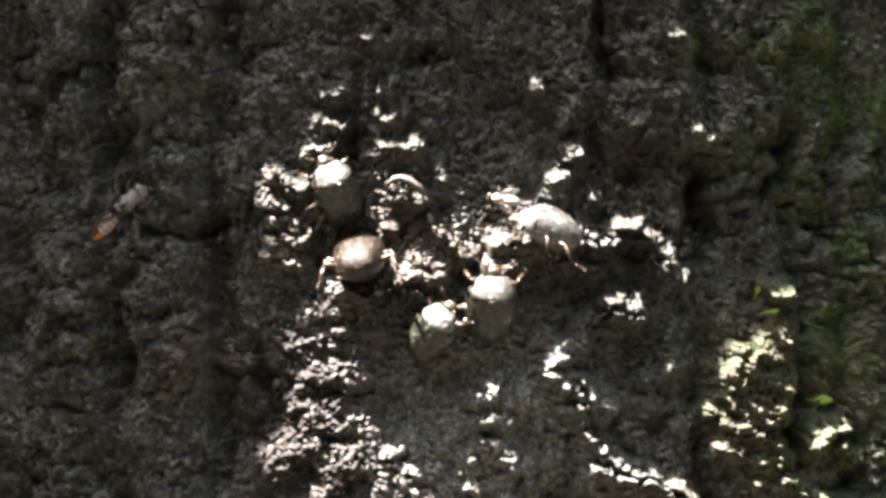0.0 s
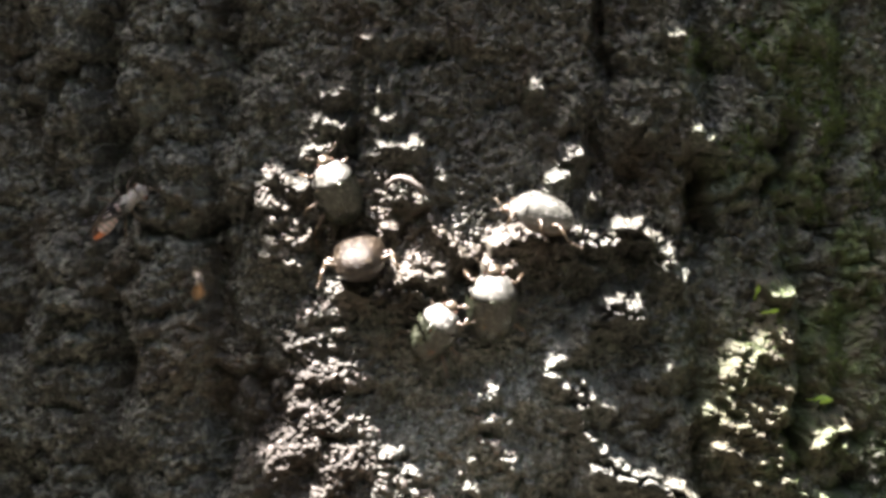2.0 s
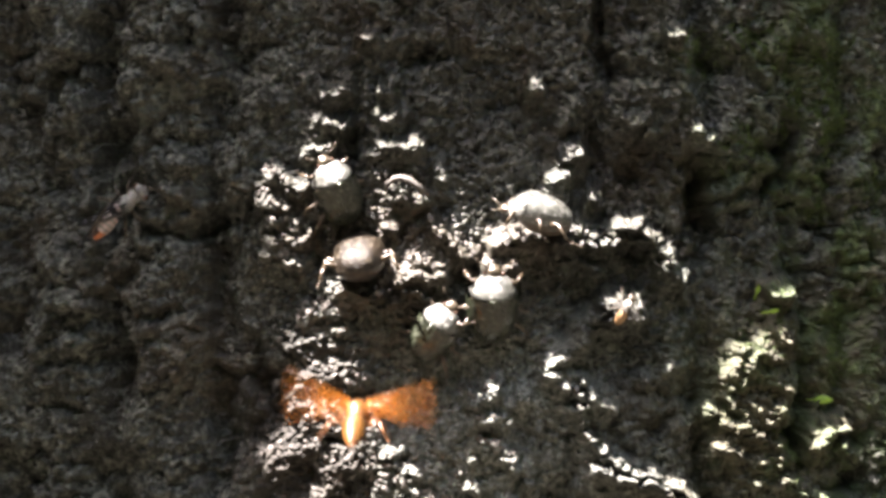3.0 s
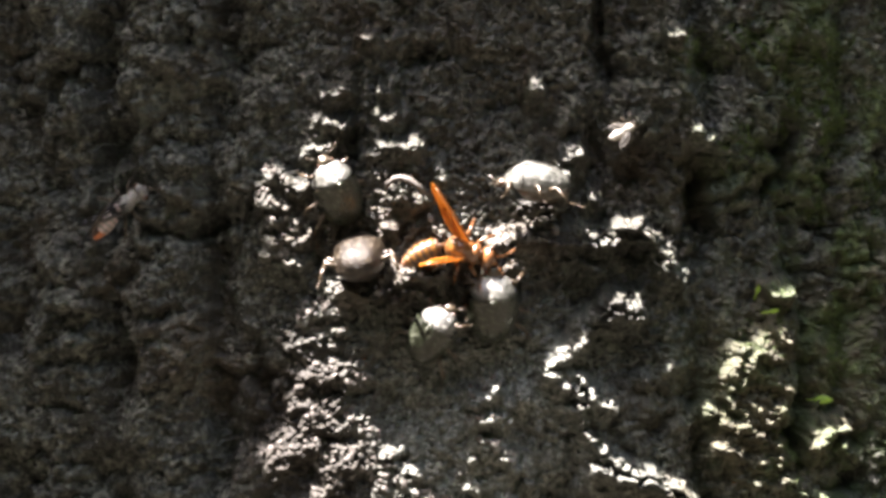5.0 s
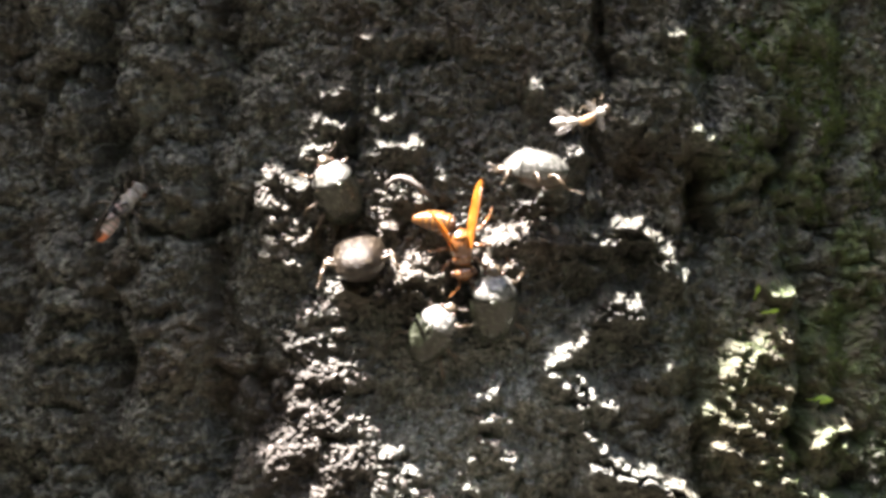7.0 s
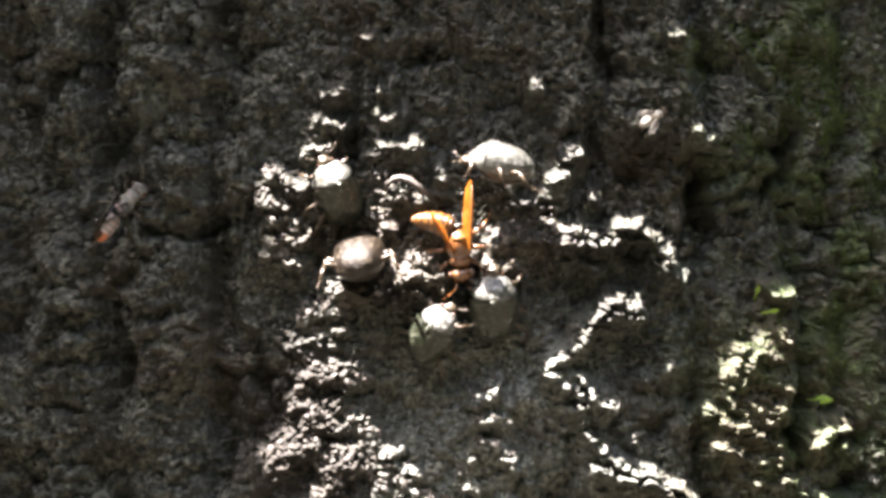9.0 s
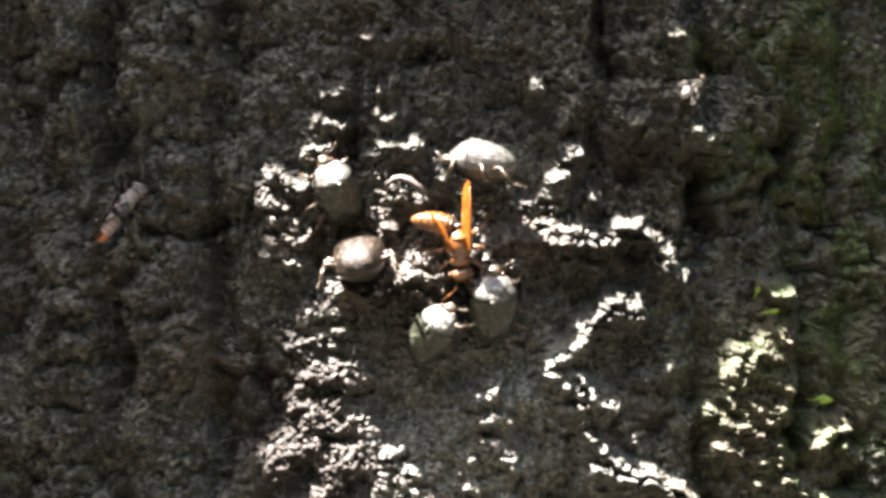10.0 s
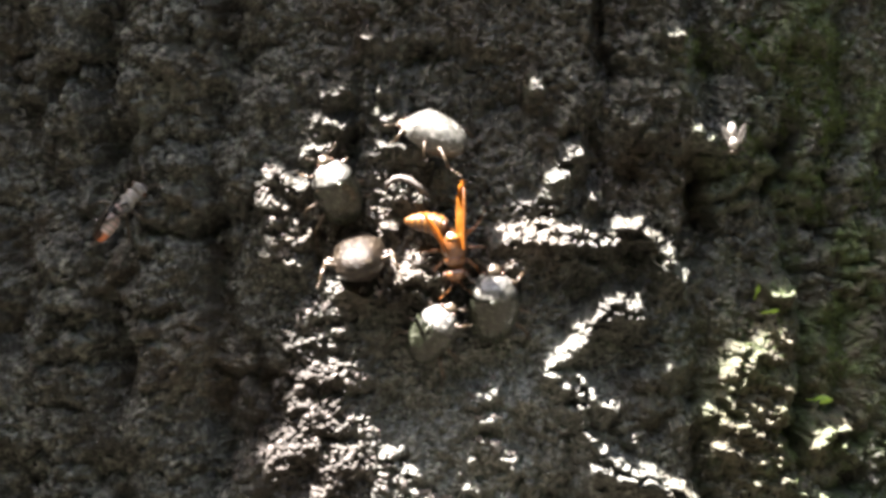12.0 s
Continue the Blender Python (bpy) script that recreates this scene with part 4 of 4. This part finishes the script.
def motions():
    crawl(beetle_up, [(0, -0.0312, 0.0170, 0.007, -28, 22, 20), (12, -0.0312, 0.0170, 0.007, -28, 22, 20)])
    crawl(beetle_tan, [(0, -0.0246, -0.0028, 0.009, -8, -77, 0), (12, -0.0246, -0.0028, 0.009, -8, -77, 0)])
    crawl(beetle_sap, [(0, 0.0142, -0.0176, 0.008, 4, 23, 0), (4.8, 0.0145, -0.0176, 0.008, 2, 23, 0), (12, 0.0145, -0.0176, 0.008, 2, 23, 0)])
    crawl(beetle_low, [(0, -0.0032, -0.0252, 0.010, 38, 20, -16), (0.8, -0.0027, -0.0252, 0.010, 38, 20, -16), (3.2, -0.0027, -0.0252, 0.010, 38, 20, -16),
                       (4.8, -0.0034, -0.0256, 0.010, 40, 20, -16), (12, -0.0034, -0.0256, 0.010, 40, 20, -16)])
    crawl(beetle_walker, [(0, 0.0306, 0.0061, 0.0125, -70, 0, 62), (1.0, 0.0306, 0.0078, 0.0125, -72, 0, 62), (1.5, 0.0289, 0.01, 0.0125, -76, 0, 68),
                          (3.2, 0.0277, 0.0106, 0.0125, -78, 0, 70), (4.8, 0.0272, 0.0196, 0.010, -85, 0, 76), (5.5, 0.0272, 0.0196, 0.010, -85, 0, 76),
                          (6.5, 0.0272, 0.0225, 0.010, -85, 0, 76), (7.2, 0.0264, 0.0238, 0.010, -85, 0, 76), (8.8, 0.0171, 0.0255, 0.010, -80, 0, 70),
                          (9.5, 0.0149, 0.0255, 0.010, -85, 0, 76), (10.5, 0.0061, 0.028, 0.010, -78, 0, 70), (11.2, 0.0002, 0.0314, 0.010, -72, 0, 62),
                          (11.6, -0.0017, 0.0331, 0.010, -56, -14, 58), (12, -0.0027, 0.0343, 0.010, -52, -20, 56)])
    crawl(hornet, [(0, -0.0139, -0.1753, 0.04, -10, -80, 0), (2.3, -0.014, -0.0948, 0.032, -10, -80, 0), (2.5, -0.0140, -0.0845, 0.031, -8, -80, 0), (2.7, -0.0154, -0.0712, 0.03, -8, -80, 0), (2.9, -0.0165, -0.0549, 0.028, -6, -80, 0), (3.0, -0.024, -0.0491, 0.027, 4, -80, 0),
                   (3.1, -0.0232, -0.0366, 0.026, 10, -80, 0), (3.2, -0.0104, -0.0224, 0.024, 25, -70, 0), (3.5, -0.0032, -0.0133, 0.018, 60, -40, 0), (3.9, 0.001, -0.006, 0.014, 95, -12, 0), (4.3, 0.004, 0.0002, 0.012, 108, 0, 0),
                   (4.8, 0.0050, -0.0004, 0.0125, 104, 0, 0), (5.0, 0.0054, -0.0002, 0.0125, 108, 0, 0), (5.2, 0.0048, 0.0012, 0.012, 140, 0, 0), (5.5, 0.005, 0.0015, 0.012, 172, 0, 0), (6.5, 0.0053, 0.0012, 0.012, 174, 0, 0), (9.5, 0.0047, 0.0007, 0.012, 176, 0, 0),
                   (10.6, 0.0047, 0.0007, 0.012, 176, 0, 0), (10.8, 0.004, 0.0019, 0.013, 166, 0, 0), (11.2, 0.0037, 0.0008, 0.012, 175, 0, 0), (12, 0.003, 0.0007, 0.012, 175, 0, 0)])
    crawl(shade_wasp, [(0, -0.0943, 0.0134, 0.008, 52, 0, 0), (5.5, -0.0943, 0.0134, 0.008, 52, 0, 0), (6.0, -0.0943, 0.0134, 0.008, 44, -6, 0), (12, -0.0943, 0.0134, 0.008, 44, -6, 0)])
    crawl(fly_sitting, [(0, 0.0163, 0.0151, 0.004, -80, 0, 0), (0.9, 0.0163, 0.0151, 0.004, -80, 0, 0), (1.3, 0.036, 0.0535, 0.03, 20, 20, 0), (1.8, 0.0847, 0.1216, 0.06, 30, 20, 0), (12, 0.1181, 0.1553, 0.06, 30, 20, 0)])
    stroll(fly_walking, [(0, 0.0573, 0.1263, 200), (3.4, 0.0560, 0.087, 195), (4.2, 0.0575, 0.050, 150), (4.8, 0.0568, 0.0362, 76), (5.0, 0.0544, 0.0360, 60), (5.3, 0.0451, 0.0448, 20), (5.6, 0.0406, 0.0444, 60), (6.0, 0.0418, 0.0388, 66),
                         (6.5, 0.0394, 0.0367, 90), (7.0, 0.0379, 0.0381, 88), (7.2, 0.0384, 0.0376, 80), (8.8, 0.0596, 0.0385, 62), (9.0, 0.0629, 0.0401, 58), (9.5, 0.073, 0.0474, 55), (10.5, 0.0753, 0.05, 50), (11.2, 0.0796, 0.0514, 100),
                         (11.5, 0.0822, 0.0429, 165), (12, 0.0856, 0.0318, 175)])
    crawl(fly_flying, [(0, 0.1028, -0.1099, 0.04, -60, 20, 0), (1.1, 0.0291, -0.0793, 0.04, -20, 20, 0), (1.3, 0.0217, -0.0313, 0.035, -40, 20, 0), (1.5, -0.0056, -0.0486, 0.035, -100, 20, 0),
                       (1.8, -0.0262, 0.0086, 0.035, -30, 20, 0), (1.95, -0.074, -0.004, 0.003, -60, 10, 0), (2.08, -0.070, -0.014, 0.003, 60, 10, 0), (2.2, 0.0199, -0.0279, 0.035, 50, 20, 0), (2.5, 0.0304, -0.0272, 0.035, 90, 20, 0), (2.8, 0.0506, -0.0198, 0.035, 70, 20, 0), (3.1, 0.0506, -0.0111, 0.035, 20, 20, 0),
                       (3.5, 0.0859, 0.0983, 0.04, 20, 20, 0), (6.5, -0.004, 0.0829, 0.04, 100, 20, 0), (6.6, 0.0025, 0.0433, 0.035, 150, 20, 0), (6.8, 0.0411, 0.0165, 0.035, 90, 20, 0), (7.0, 0.0427, 0.0401, 0.035, 60, 20, 0),
                       (7.2, 0.0613, 0.0321, 0.035, 100, 20, 0), (7.7, 0.1544, 0.0575, 0.04, 80, 20, 0), (12, 0.19, 0.058, 0.04, 80, 20, 0)])
    k = 0.00088
    walk(hornet_gaster, [(t, pose(0, -6 * k, 0, tip, 0, swing) @ pose(0, 0, 0, 0, roll, 0)) for t, tip, swing, roll in ((0, 14, 0, 0), (3.2, 14, 0, 0), (3.9, 6, 16, -30), (4.8, 0, 34, -60), (5.0, 0, 36, -62), (5.2, 0, 52, -66), (5.5, 0, 62, -70), (12, 0, 66, -70))])
    for wing, sign, fore in zip(hornet_wings, (1, 1, -1, -1), (1, 0, 1, 0)):
        root = (sign * (3.2 if fore else 3.0) * k, (1.2 if fore else -1.4) * k, (3.4 if fore else 2.8) * k)

        def held(yaw):
            """One wing stands up off the back, the other points away from the bark."""
            if sign > 0:
                return pose(*root) @ pose(0, 0, 0, 0, 0, -(154 if fore else 153)) @ pose(0, 0, 0, 52 if fore else 50, 0, 0) @ pose(0, 0, 0, 0, 82, 0)
            return pose(*root) @ pose(0, 0, 0, 0, 0, yaw - (0 if fore else 1)) @ pose(0, 0, 0, 20 if fore else 18, -50, 0)
        rows = []
        for i in range(0, 101):
            beat = (0, 42, -38)[i % 3]
            rows.append((i / 30, pose(*root) @ pose(0, 0, 0, 0, 0, -sign * (80 if fore else 95)) @ pose(0, 0, 0, beat, 0, 0)))
        rows += [(3.6, pose(*root) @ pose(0, 0, 0, 0, 0, -sign * 110) @ pose(0, 0, 0, 20, 0, 0)), (4.6, held(124)), (5.0, held(124)), (5.2, held(146)), (5.5, held(168)), (6.0, held(154)), (6.5, held(149)), (7.2, held(151)), (8.8, held(158)), (9.5, held(161)),
                 (10.6, held(161)), (10.7, held(150)), (10.8, held(172)), (11, held(162)), (12, held(160))]
        walk(wing, rows)


motions()
